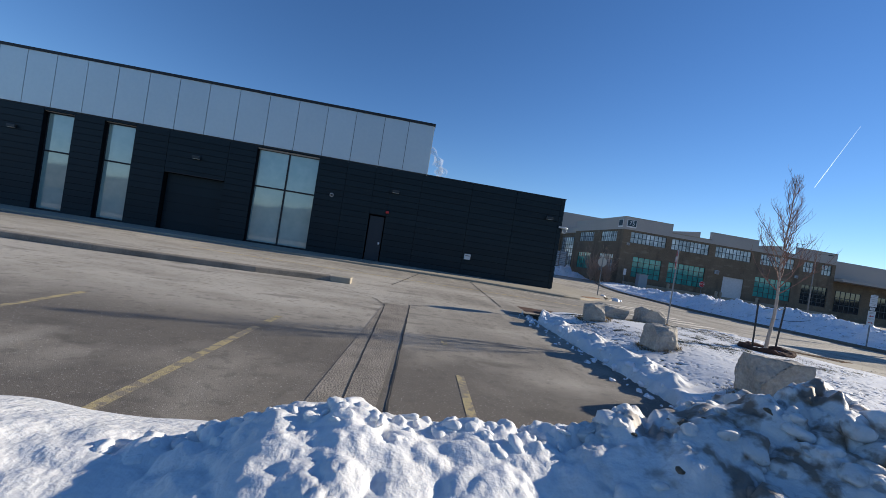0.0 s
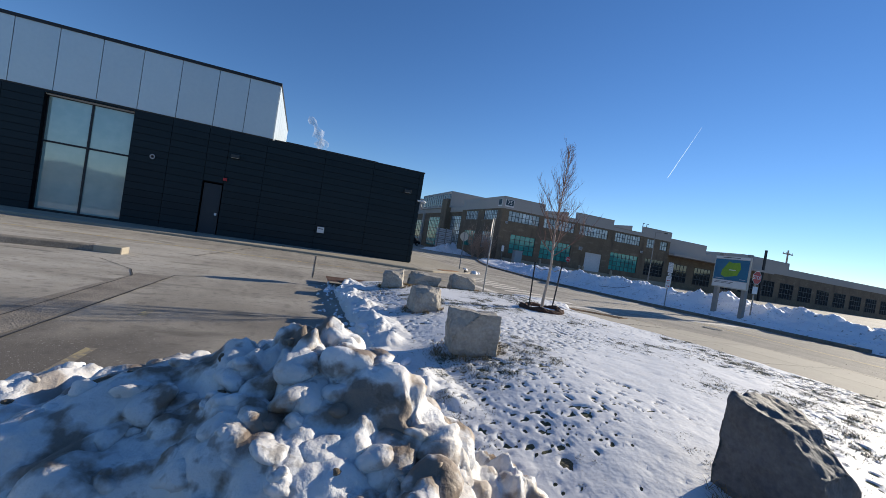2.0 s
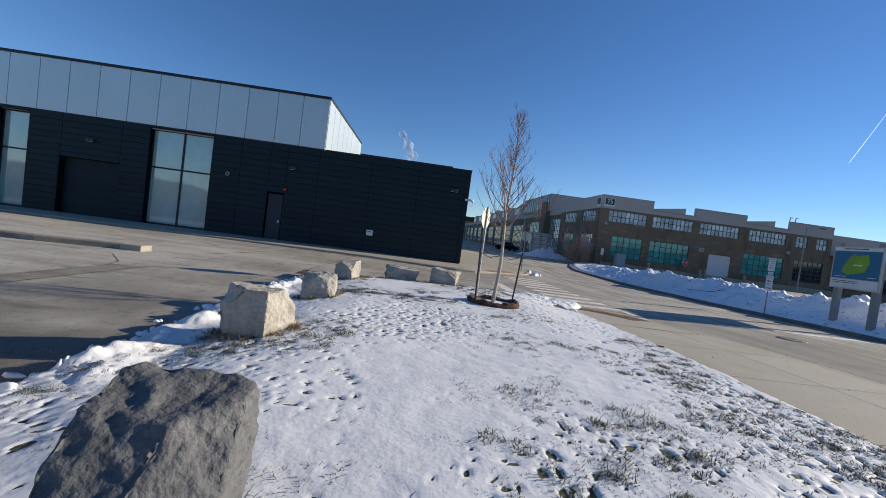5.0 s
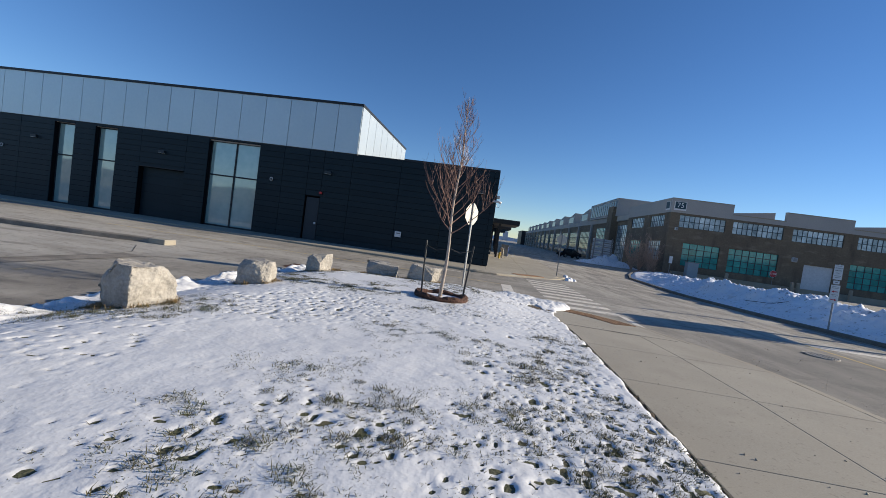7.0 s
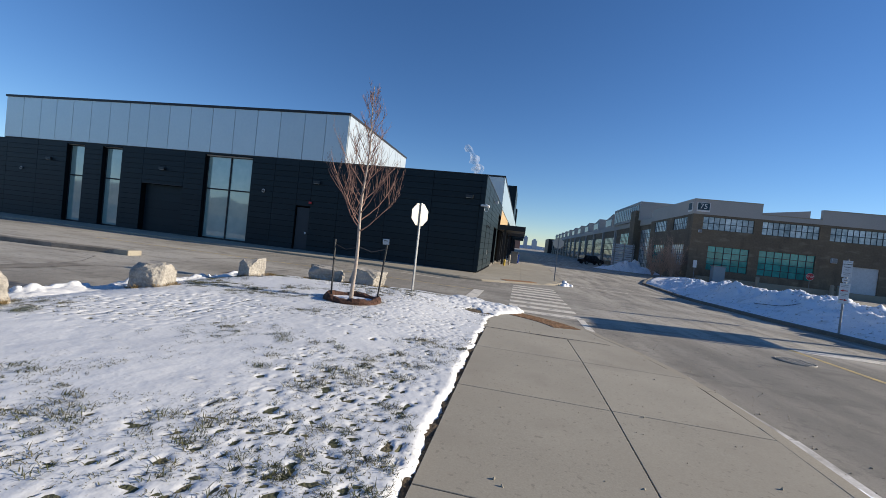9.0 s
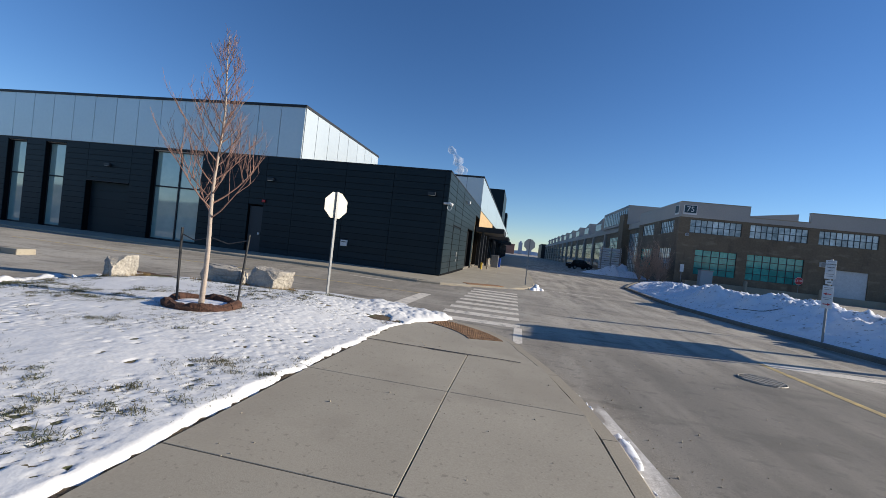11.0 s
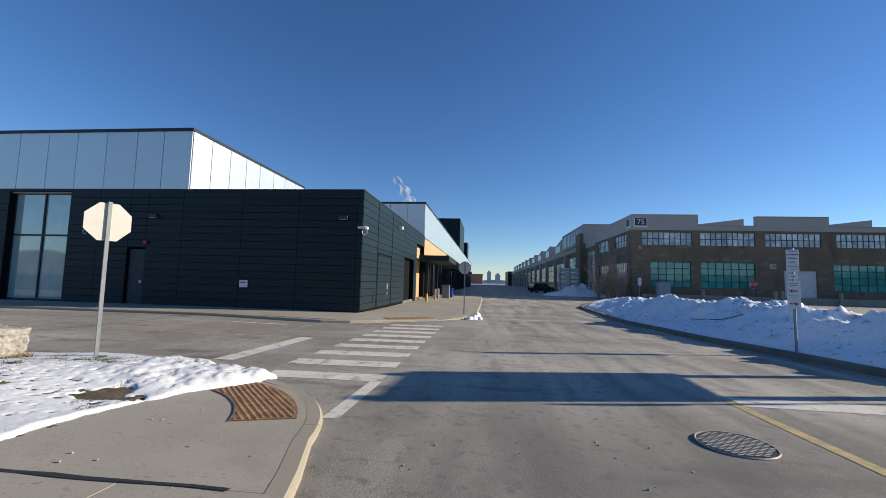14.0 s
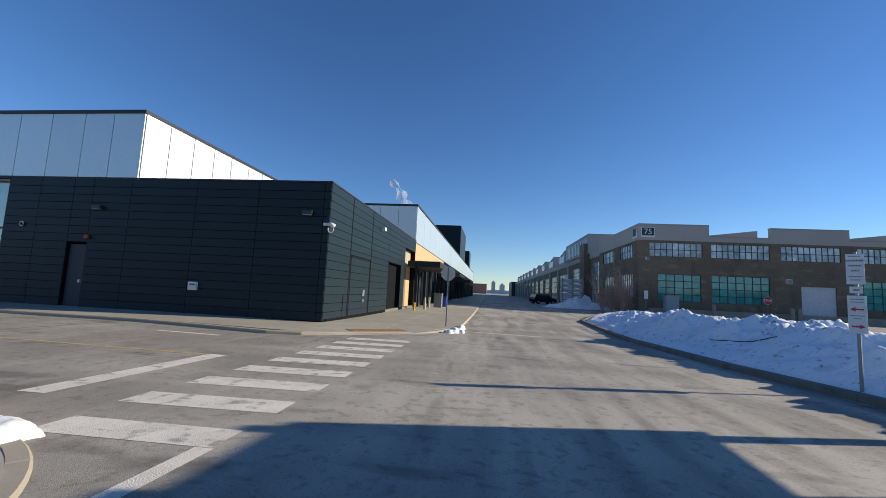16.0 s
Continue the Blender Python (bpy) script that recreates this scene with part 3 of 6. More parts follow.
# ---- pavements, kerbs, road markings ----
def kerb_run(owner, line, width=0.2, top=0.1, deep=0.3, step=1.5, side=1, mat=None):
    """Kerb stones along a polyline; top: height over the road beside it."""
    pts = [Vector((*line[0], 0))]
    for a, b in zip(line, line[1:]):
        a, b = Vector((*a, 0)), Vector((*b, 0))
        n = max(1, round((b - a).length / step))
        pts += [a.lerp(b, (i + 1) / n) for i in range(n)]
    normals = []
    for i in range(len(pts)):
        d = (pts[min(i + 1, len(pts) - 1)] - pts[max(i - 1, 0)]).normalized()
        normals.append(Vector((d.y, -d.x, 0)) * side)
    start = 0
    while start < len(pts) - 1:
        end, run = start + 1, (pts[start + 1] - pts[start]).length
        while end < len(pts) - 1 and run + (pts[end + 1] - pts[end]).length < step * 1.2:
            run += (pts[end + 1] - pts[end]).length
            end += 1
        bm = bmesh.new()
        rings = []
        for i in range(start, end + 1):
            p, nn = pts[i].copy(), normals[i]
            if i in (start, end):
                other = pts[i + 1] if i == start else pts[i - 1]
                p += (other - p).normalized() * 0.004
            g = ground_z(p.x, p.y)
            r = p + nn * width
            over = top(p.x, p.y) - g if callable(top) else top
            rings.append([bm.verts.new(c) for c in ((p.x - nn.x * 0.03, p.y - nn.y * 0.03, g - deep), (p.x, p.y, g + over - 0.025), (p.x + nn.x * 0.025, p.y + nn.y * 0.025, g + over), (r.x, r.y, g + over), (r.x, r.y, g - deep))])
        for r, t in zip(rings, rings[1:]):
            for k in range(5):
                bm.faces.new((r[k], r[(k + 1) % 5], t[(k + 1) % 5], t[k]))
        bm.faces.new(rings[0][::-1]), bm.faces.new(rings[-1])
        part("kerb_stone", bm, mat or KERB, owner)
        start = end


def slab(owner, outline, z, thick=0.15, mat=None):
    bm = bmesh.new()
    prism(bm, outline, -thick, 0.0)
    for v in bm.verts:
        v.co.z += z(v.co.x, v.co.y) if callable(z) else z
    top = max(bm.faces, key=lambda f: f.calc_center_median().z)
    bmesh.ops.bevel(bm, geom=list(top.edges), offset=0.003, segments=1, affect="EDGES", profile=0.5)
    return part("paving_slab", bm, mat or CONCRETE, owner)


walk_south = thing("pavement_corner", 12, 5, 0.3, "pale concrete pavement with tooled joints and rounded corner", "pavement", kind="structure")
G = 0.0045
MID = 12.2
for k in range(12):
    y1 = 8.36 - 1.72 * k
    cut = (y1 - 1.72 + G, y1 - G)
    slab(walk_south, [(10.77, cut[0]), (MID - G, cut[0]), (MID - G, cut[1]), (10.77, cut[1])], walk_z)
    low, high = (13.46, 13.17) if k == 0 else (13.55, 13.46) if k == 1 else (13.56, 13.56)
    slab(walk_south, [(MID + G, cut[0]), (low, cut[0]), (high, cut[1]), (MID + G, cut[1])], walk_z)
ARC = [(10.2 + 2.84 * math.cos(radians(a)), 8.9 + 2.84 * math.sin(radians(a))) for a in range(-4, 79, 4)]
corner = [(10.6, 8.36 + G), (13.17, 8.36 + G), (13.1, 8.7), (13.0, 9.0)]
slab(walk_south, corner + [(10.2 + (x - 10.2) * 0.965, 8.9 + (y - 8.9) * 0.965) for x, y in ARC[3:]] + [(10.6, 11.2)], lambda x, y: walk_z(x, y) - 0.004)
kerb_run(walk_south, [(13.71, -13.2), (13.69, 5.2)], width=0.15, top=lambda x, y: walk_z(x, y) + 0.004, side=-1)
kerb_run(walk_south, [(13.69, 5.2), (13.65, 6.2), (13.53, 7.2), (13.38, 8.0), (13.2, 8.7)] + ARC[3:], width=0.15, top=lambda x, y: max(walk_z(x, y), ground_z(x, y) + 0.02), step=1.6, side=-1)
soil_strip = sheet("soil_strip", [10.62, 10.68, 10.73, 10.775], steps(-12, 9.6, 0.06), lambda x, y: walk_z(x, y) - 0.015 + 0.03 * fractal(x, y, 9, 3), SOIL)
tagged(soil_strip, "strip of bare soil between snow and pavement", "soil", kind="structure")


def tactile_plate(cx, cy, r0, r1, a0, a1):
    e = thing("tactile_plate", cx + 2.0, cy + 1.2, walk_z(cx + 2.0, cy + 1.2), "rusty cast iron tactile plate with domes at kerb ramp", "tactile paving")
    for k in range(3):
        arc = [radians(a0 + (a1 - a0) * (k + i / 6) / 3 + (0.12 if i == 0 else -0.12 if i == 6 else 0)) for i in range(7)]
        bm = bmesh.new()
        prism(bm, [(cx + r1 * math.cos(a), cy + r1 * math.sin(a)) for a in arc] + [(cx + r0 * math.cos(a), cy + r0 * math.sin(a)) for a in arc[::-1]], -0.05, 0.006)
        for v in bm.verts:
            v.co.z += walk_z(v.co.x, v.co.y)
        part("plate", bm, RUST, e)
    bm = bmesh.new()
    mid = radians((a0 + a1) / 2)
    u, w = Vector((math.cos(mid), math.sin(mid))), Vector((-math.sin(mid), math.cos(mid)))
    for i in range(-22, 23):
        for j in range(-2, 40):
            p = Vector((cx, cy)) + u * (1.5 + 0.06 * j) + w * 0.06 * (i + 0.5 * (j % 2))
            rel = p - Vector((cx, cy))
            if r0 + 0.03 < rel.length < r1 - 0.03 and a0 + 0.6 < math.degrees(math.atan2(rel.y, rel.x)) < a1 - 0.6:
                bmesh.ops.create_cone(bm, cap_ends=True, segments=7, radius1=0.02, radius2=0.012, depth=0.009, matrix=Matrix.Translation((*p, walk_z(*p) + 0.0105)))
    tagged(part("dome_field", bm, RUST, e), kind="stuff")


tactile_plate(10.2, 8.9, 2.0, 2.6, 20, 62)

walk_north = thing("pavement_north", 11, 30, 0.0, "wide pale concrete pavement beside the dark building", "pavement", kind="structure")
NK = [(-40, 20.2), (4, 20.3), (8.6, 20.0), (9.6, 20.25), (10.4, 20.8), (11.4, 21.75), (12.6, 22.9), (13.4, 23.9), (13.8, 25.2), (14.0, 28), (14.1, 36), (14.1, 60), (14.1, 110), (14.1, 210)]
def north_kerb(x, y):
    """Kerb height, sinking at the ramp across the corner."""
    ramp = smooth01(9.4, 10.6, x) * (1 - smooth01(12.9, 13.6, x)) * (1 - smooth01(23.4, 24.4, y))
    return 0.1 - 0.085 * ramp


def north_z(x, y):
    near_wall = smooth01(20.3, 22.9, y) * (1 - smooth01(9.5, 13.4, x))
    return ground_z(x, y) + north_kerb(x, y) + (0.02 + 0.07 * smooth01(3, 9, x)) * near_wall
for k in range(14):
    x0 = -40 + 3.5 * k
    slab(walk_north, [(x0 + G, 20.45), (x0 + 3.5 - G, 20.45), (x0 + 3.5 - G, 23.1), (x0 + G, 23.1)], north_z)
slab(walk_north, [(9.0 + G, 20.3), (9.6, 20.45), (10.25, 20.95), (11.25, 21.9), (12.35, 22.95), (12.5, 23.1), (9.0 + G, 23.1)], north_z)
ya = 23.1
while ya < 200:
    d = 2.4 if ya < 60 else 9
    for xa, xb in ((8.6, 11.4), (11.4, 13.9)):
        xb2 = min(xb, along([(q, p) for p, q in NK[6:]], ya) - 0.2) if xb > 13 else xb
        xb3 = min(xb, along([(q, p) for p, q in NK[6:]], ya + d) - 0.2) if xb > 13 else xb
        slab(walk_north, [(xa + G, ya + G), (xb2 - G, ya + G), (xb3 - G, ya + d - G), (xa + G, ya + d - G)], north_z)
    ya += d
kerb_run(walk_north, NK[:-3], width=0.22, top=lambda x, y: ground_z(x, y) + north_kerb(x, y), step=2.2, side=-1)
kerb_run(walk_north, NK[-4:], width=0.22, top=0.1, step=9, side=-1)
bm = bmesh.new()
prism(bm, [(10.72, 21.6), (12.3, 23.1), (11.95, 23.46), (10.37, 21.96)], -0.05, 0.035)
for v in bm.verts:
    v.co.z += north_z(v.co.x, v.co.y)
tagged(part("tactile_strip", bm, RUST), "rusty iron tactile strip at far kerb ramp", "tactile paving")
verge_kerb = thing("kerb_east", 21, 20, 0.0, "low concrete kerb in front of the snow bank", "kerb", kind="structure")
# Dark material puts the shade of the west-facing kerb side into its colour.
kerb_run(verge_kerb, [(x, y) for y, x in KERB_EAST[1:]], width=0.2, top=0.13, step=2.5, side=1, mat=SEAM_KERB)
island_kerb = thing("kerb_island", -10, 12, 0.0, "low dark kerb line across the car park", "kerb", kind="structure")
kerb_run(island_kerb, [(-34, 10.7), (-8, 11.35), (-4, 11.75), (-2.0, 12.2)], width=0.3, top=0.16, step=3, side=-1, mat=WORN)
block("kerb_end", CONCRETE, -2.0, -1.4, 12.15, 12.65, 0.0, 0.21, island_kerb, bevel=0.03)


def stripe(name, mat, a, b, width, parent, lift=0.0035, step=0.5):
    a, b = Vector(a), Vector(b)
    d = b - a
    n = max(1, int(d.length / step))
    s = Vector((-d.y, d.x)).normalized() * width / 2
    bm = bmesh.new()
    rows = []
    for i in range(n + 1):
        p = a + d * (i / n)
        rows.append([bm.verts.new((*(p + s * k), ground_z(*(p + s * k)) + lift)) for k in (-1, 1)])
    for r, q in zip(rows, rows[1:]):
        bm.faces.new((r[0], r[1], q[1], q[0]))
    return part(name, bm, mat, parent)


cross = thing("crosswalk", 12, 16, 0.05, "worn white zebra crossing painted on asphalt", "crosswalk", kind="structure")
for k in range(8):
    y = 12.93 + 1.05 * k
    stripe("stripe", WHITE_PAINT, (11.08, y - 0.03), (12.95, y + 0.04), 0.5, cross)
stripe("stripe", WHITE_PAINT, (11.2, 11.87), (12.96, 11.9), 0.46, cross)
stripe("edge_line", WHITE_PAINT, (12.89, 10.0), (12.91, 11.66), 0.17, cross)
lines = thing("road_markings", 15, 12, 0.1, "worn white and yellow lines painted on road", "road marking", kind="structure")
stripe("stop_line", WHITE_PAINT, (9.9, 12.7), (9.9, 16.05), 0.38, lines)
stripe("stop_line", WHITE_PAINT, (17.6, 11.62), (21.4, 11.5), 0.45, lines)
stripe("stop_line", WHITE_PAINT, (14.3, 25.1), (17.3, 24.75), 0.16, lines)
stripe("stop_line", WHITE_PAINT, (6.0, 18.9), (7.9, 18.9), 0.16, lines)
stripe("centre_line", YELLOW_PAINT, (17.52, 11.65), (17.52, -14), 0.13, lines)
stripe("centre_line", YELLOW_PAINT, (9.7, 16.0), (-8, 16.3), 0.1, lines)
salt = thing("salt_strip", 14, 2, 0.1, "pale salt and grit strip along the kerb", "salt stain", kind="structure")
stripe("salt_patch", SALT, (13.88, -12), (13.86, 5.4), 0.28, salt, 0.007)
stripe("salt_patch", SALT, (13.86, 5.4), (13.62, 7.4), 0.24, salt, 0.007)
bays = thing("parking_lines", -1, 5, 0.04, "faded yellow parking bay lines", "parking line", kind="structure")
stripe("bay_line", BAY_PAINT, (-2.12, 2.6), (-1.93, 5.9), 0.11, bays)
stripe("bay_line", BAY_PAINT, (-1.9, 6.25), (-1.86, 6.75), 0.11, bays)
stripe("bay_line", BAY_PAINT, (0.8, 3.2), (0.88, 4.85), 0.1, bays)
stripe("bay_line", BAY_PAINT, (0.84, 6.3), (0.86, 6.62), 0.1, bays)
stripe("bay_line", BAY_PAINT, (-4.7, 2.6), (-4.72, 6.6), 0.1, bays)
stripe("bay_line", BAY_PAINT, (-7.5, 2.6), (-7.5, 6.6), 0.1, bays)
seams = thing("asphalt_seams", 0, 7, 0.04, "dark cracked seams and rough strip in asphalt", "asphalt seam", kind="structure")
stripe("rough_strip", WORN, (-0.45, 2.9), (0.05, 9.6), 0.62, seams, 0.004)


def crack(points, width, lift=None):
    rng = random.Random(len(points) * 7 + int(points[0][0] * 10))
    fine = []
    for a, b in zip(points, points[1:]):
        n = max(2, int(math.dist(a, b) / 0.22))
        fine += [(a[0] + (b[0] - a[0]) * i / n + rng.gauss(0, 0.12 * width), a[1] + (b[1] - a[1]) * i / n + rng.gauss(0, 0.12 * width)) for i in range(n)]
    bm = bmesh.new()
    rows = []
    for i, p in enumerate(fine):
        q = fine[min(i + 1, len(fine) - 1)]
        o = fine[max(i - 1, 0)]
        d = Vector((q[0] - o[0], q[1] - o[1])).normalized()
        w = width * rng.uniform(0.5, 1.2) / 2
        rows.append([bm.verts.new((p[0] - d.y * w * k, p[1] + d.x * w * k, (ground_z(*p) + 0.008 if lift is None else lift))) for k in (-1, 1)])
    for r, q in zip(rows, rows[1:]):
        bm.faces.new((r[0], r[1], q[1], q[0]))
    part("crack", bm, SEAM, seams)


crack([(-0.02, 2.9), (0.35, 9.8), (1.0, 10.1)], 0.026)
crack([(-0.42, 2.9), (-0.24, 9.3), (-0.5, 10.04), (-1.5, 11.2), (-4, 11.3)], 0.02)
crack([(-0.2, 13.5), (1.0, 20)], 0.04)
crack([(3.2, 12), (3.6, 20)], 0.035)


crack([(10.75, 8.36), (13.15, 8.36)], 0.045, walk_z(12, 8.36) + 0.007)


def manhole(x, y, r):
    z = ground_z(x, y) + 0.008
    e = thing("manhole_cover", x, y, z, "worn round iron manhole cover with raised grid, in road", "manhole")
    bm = bmesh.new()
    prism(bm, [(x + r * math.cos(a * math.tau / 40), y + r * math.sin(a * math.tau / 40)) for a in range(40)], z - 0.05, z + 0.004)
    part("cover", bm, SEAM, e)
    bm = bmesh.new()
    n = 11
    for i in range(-n, n + 1):
        for j in range(-n, n + 1):
            u, v = (i + 0.5 * (j % 2)) * 0.066, j * 0.036
            if u * u + v * v < (r - 0.035) ** 2:
                box(bm, x + u - 0.025, x + u + 0.025, y + v - 0.011, y + v + 0.011, z, z + 0.012)
    tagged(part("raised_grid", bm, IRON, e), kind="stuff")
    bm = bmesh.new()
    tube(bm, [(x + r * math.cos(a * math.tau / 40), y + r * math.sin(a * math.tau / 40), z + 0.004) for a in range(41)], [0.009] * 41, 5)
    part("rim", bm, IRON, e)


manhole(16.67, 9.97, 0.31)


# ---- buildings ----
def wall_mesh(bm, u0, u1, z0, z1, holes, place):
    """One solid slab with openings; place(u, z, k) gives a corner on the outer (k = 0) or inner (k = 1) face."""
    us = [u for u in sorted({u0, u1, *[h[0] for h in holes], *[h[1] for h in holes]}) if u0 <= u <= u1]
    zs = [z for z in sorted({z0, z1, *[h[2] for h in holes], *[h[3] for h in holes]}) if z0 <= z <= z1]
    nu, nz = len(us) - 1, len(zs) - 1
    solid = {(i, j) for i in range(nu) for j in range(nz) if not any(h[0] - 1e-6 <= us[i] and us[i + 1] <= h[1] + 1e-6 and h[2] - 1e-6 <= zs[j] and zs[j + 1] <= h[3] + 1e-6 for h in holes)}
    made = {}

    def v(i, j, k):
        if (i, j, k) not in made:
            made[i, j, k] = bm.verts.new(place(us[i], zs[j], k))
        return made[i, j, k]
    for i, j in solid:
        for k in (0, 1):
            bm.faces.new((v(i, j, k), v(i + 1, j, k), v(i + 1, j + 1, k), v(i, j + 1, k)))
        for di, dj, a, b in ((-1, 0, (i, j), (i, j + 1)), (1, 0, (i + 1, j), (i + 1, j + 1)), (0, -1, (i, j), (i + 1, j)), (0, 1, (i, j + 1), (i + 1, j + 1))):
            if (i + di, j + dj) not in solid:
                bm.faces.new((v(*a, 0), v(*b, 0), v(*b, 1), v(*a, 1)))


def grid_window(owner, axis, plane, out, u0, u1, z0, z1, nu, nz, glass, bar=0.05, depth=0.12, name="window"):
    """A window of nu x nz panes in a wall at plane on an axis; out: the side (+1, -1) it looks to."""
    du, dz = (u1 - u0) / nu, (z1 - z0) / nz
    holes = [(u0 + du * i + bar / 2, u0 + du * (i + 1) - bar / 2, z0 + dz * j + bar / 2, z0 + dz * (j + 1) - bar / 2) for i in range(nu) for j in range(nz)]

    def corner(u, z, k):
        p = plane - out * (depth + (0.05 if k else -0.05))
        return (u, p, z) if axis == "y" else (p, u, z)
    bm = bmesh.new()
    wall_mesh(bm, u0, u1, z0, z1, holes, corner)
    win = part(name, bm, MULLION, owner)
    shared = None
    for a, b, c, d in holes:
        if shared is None:
            w = b - a
            bm = bmesh.new()
            box(bm, *((0, w, -0.01, 0.01) if axis == "y" else (-0.01, 0.01, 0, w)), 0, d - c)
            pane = part("pane", bm, glass, win)
            shared = pane.data
        else:
            pane = new("pane", shared)
            pane.parent = win
            pane.matrix_parent_inverse = win.matrix_basis.inverted()
        p = plane - out * depth
        pane.matrix_basis = pose(a, p, c) if axis == "y" else pose(p, a, c)
    return win


FRONT, SIDE, TOP = 22.98, 9.06, 5.46
OPENINGS = [(-19.35, -17.88, 0.16, 5.32), (-16.4, -14.85, 0.16, 5.32), (-8.6, -5.28, 0.16, 5.36), (-13.15, -10.05, 0.1, 3.22), (-2.12, -1.2, 0.12, 2.74)]
hall = thing("hall_building", -8, 32, 0.05, "dark panelled hall with white upper storey and flat roof", "building")
bm = bmesh.new()
wall_mesh(bm, -27, 9.0, -0.1, 5.38, OPENINGS, lambda u, z, k: (u, FRONT + 0.03 + 0.42 * k, z))
SIDE_HOLES = [(32.3, 35.8, 0.0, 3.08), (37.0, 40.9, 0.0, 4.5)]
part("wall_core", bm, CORE, hall)
bm = bmesh.new()
wall_mesh(bm, FRONT + 0.46, 41, -0.1, 5.38, SIDE_HOLES, lambda u, z, k: (9.028 - 0.4 * k, u, z))
part("wall_core", bm, CORE, hall)
block("back_wall", CORE, -27, 8.6, 40.4, 40.9, -0.1, 5.38, hall)
block("left_wall", CORE, -27.3, -27, FRONT, 41, -0.1, 5.38, hall)
block("roof", GREY_STUCCO, -27, 9.0, FRONT + 0.1, 41, 5.3, 5.42, hall)
block("parapet_cap", BLACK_METAL, 0.8, 9.08, FRONT - 0.02, FRONT + 0.3, TOP - 0.03, TOP + 0.03, hall)
block("parapet_cap", BLACK_METAL, 8.8, 9.08, FRONT + 0.302, 41, TOP - 0.03, TOP + 0.03, hall)


def cladding(breaks, rows, holes, place, mat, gap=0.02):
    cache = {}
    for a, b in zip(breaks, breaks[1:]):
        for c, d in zip(rows, rows[1:]):
            spans = [(c, d)]
            for h in holes:
                if h[0] - 0.01 <= a and b <= h[1] + 0.01:
                    spans = [s for lo, hi in spans for s in ((lo, min(hi, h[2])), (max(lo, h[3]), hi)) if s[1] - s[0] > 0.06] if h[2] < d and h[3] > c else spans
            for lo, hi in spans:
                key = (round(b - a, 3), round(hi - lo, 3))
                x0, x1, y0, y1, z0, z1 = place(a + gap / 2, b - gap / 2, lo + gap / 2, hi - gap / 2)
                if key not in cache:
                    bm = bmesh.new()
                    box(bm, 0, x1 - x0, 0, y1 - y0, 0, z1 - z0)
                    ob = part("metal_panel", bm, mat, hall)
                    cache[key] = ob.data
                else:
                    ob = new("metal_panel", cache[key])
                    ob.parent = hall
                    ob.matrix_parent_inverse = hall.matrix_basis.inverted()
                ob.matrix_basis = pose(x0, y0, z0)


ROWS_Z = [0.14 + 0.3295 * i for i in range(17)]
ROWS_Z[-1] = TOP - 0.03
cladding([-27, -24.5, -21.8, -19.35, -17.88, -16.4, -14.85, -13.15, -10.05, -8.6, -5.28, -3.7, -2.12, -1.2, 0.54, 3.45, 6.1, 8.79, 9.055], ROWS_Z, OPENINGS, lambda a, b, c, d: (a, b, FRONT, FRONT + 0.03, c, d), DARK_METAL)
cladding([23.012, 25.55, 28.65, 32.3, 35.8, 37.0, 40.9], [0.2] + ROWS_Z[1:], SIDE_HOLES, lambda a, b, c, d: (9.032, SIDE, a, b, c, d), DARK_METAL)
block("plinth", KERB, -27, 9.0, FRONT + 0.05, FRONT + 0.4, 0.0, 0.13, hall)
for x0, x1, z0, z1, nu in ((-19.35, -17.88, 0.16, 5.32, 1), (-16.4, -14.85, 0.16, 5.32, 1), (-8.6, -5.28, 0.16, 5.36, 2)):
    holes = [(x0 + (x1 - x0) * i / nu + 0.04, x0 + (x1 - x0) * (i + 1) / nu - 0.04, c, d) for i in range(nu) for c, d in ((z0 + 0.08, 3.24), (3.32, z1 - 0.08))]
    bm = bmesh.new()
    wall_mesh(bm, x0, x1, z0, z1, holes, lambda u, z, k: (u, FRONT + 0.27 + 0.15 * k, z))
    win = part("window", bm, BLACK_METAL, hall)
    for a, b, c, d in holes:
        block("pane", GLASS, a, b, FRONT + 0.33, FRONT + 0.35, c, d, win)
gd = block("overhead_door", CORE, -13.1, -10.1, FRONT + 0.36, FRONT + 0.4, 0.1, 3.2, hall, "dark sectional overhead door")
for k in range(6):
    block("door_section", DARK_METAL, -13.1, -10.1, FRONT + 0.32, FRONT + 0.358, 0.105 + 0.515 * k, 0.61 + 0.515 * k, gd)
block("door_header", BLACK_METAL, -13.1, -10.1, FRONT - 0.03, FRONT + 0.02, 3.2, 3.24, hall)
dr = block("door", DOOR_BLUE, -2.06, -1.26, FRONT + 0.12, FRONT + 0.17, 0.16, 2.68, hall, "dark flush steel door")
block("handle", WHITE, -1.42, -1.33, FRONT + 0.04, FRONT + 0.118, 1.12, 1.24, dr)
block("threshold", STEEL, -2.12, -1.2, FRONT - 0.05, FRONT + 0.3, 0.1, 0.155, hall)

# white upper storey
bm = bmesh.new()
box(bm, -24.9, 0.70, FRONT + 0.06, 34.6, 5.44, 8.28)
part("upper_core", bm, PANEL_JOINT, hall)
breaks = [-24.87, -23.35, -21.82, -20.5, -19.1, -17.6, -16.08, -14.55, -13.02, -11.48, -9.92, -8.35, -6.78, -5.22, -3.66, -2.07, -0.71, 0.72]
for a, b in zip(breaks, breaks[1:]):
    block("white_panel", WHITE_PANEL, a + 0.012, b - 0.012, FRONT + 0.01, FRONT + 0.058, 5.5, 8.25, hall)
sb = [FRONT + 0.06, 24.36, 25.82, 27.26, 28.66, 30.26, 31.7, 33.15, 34.6]
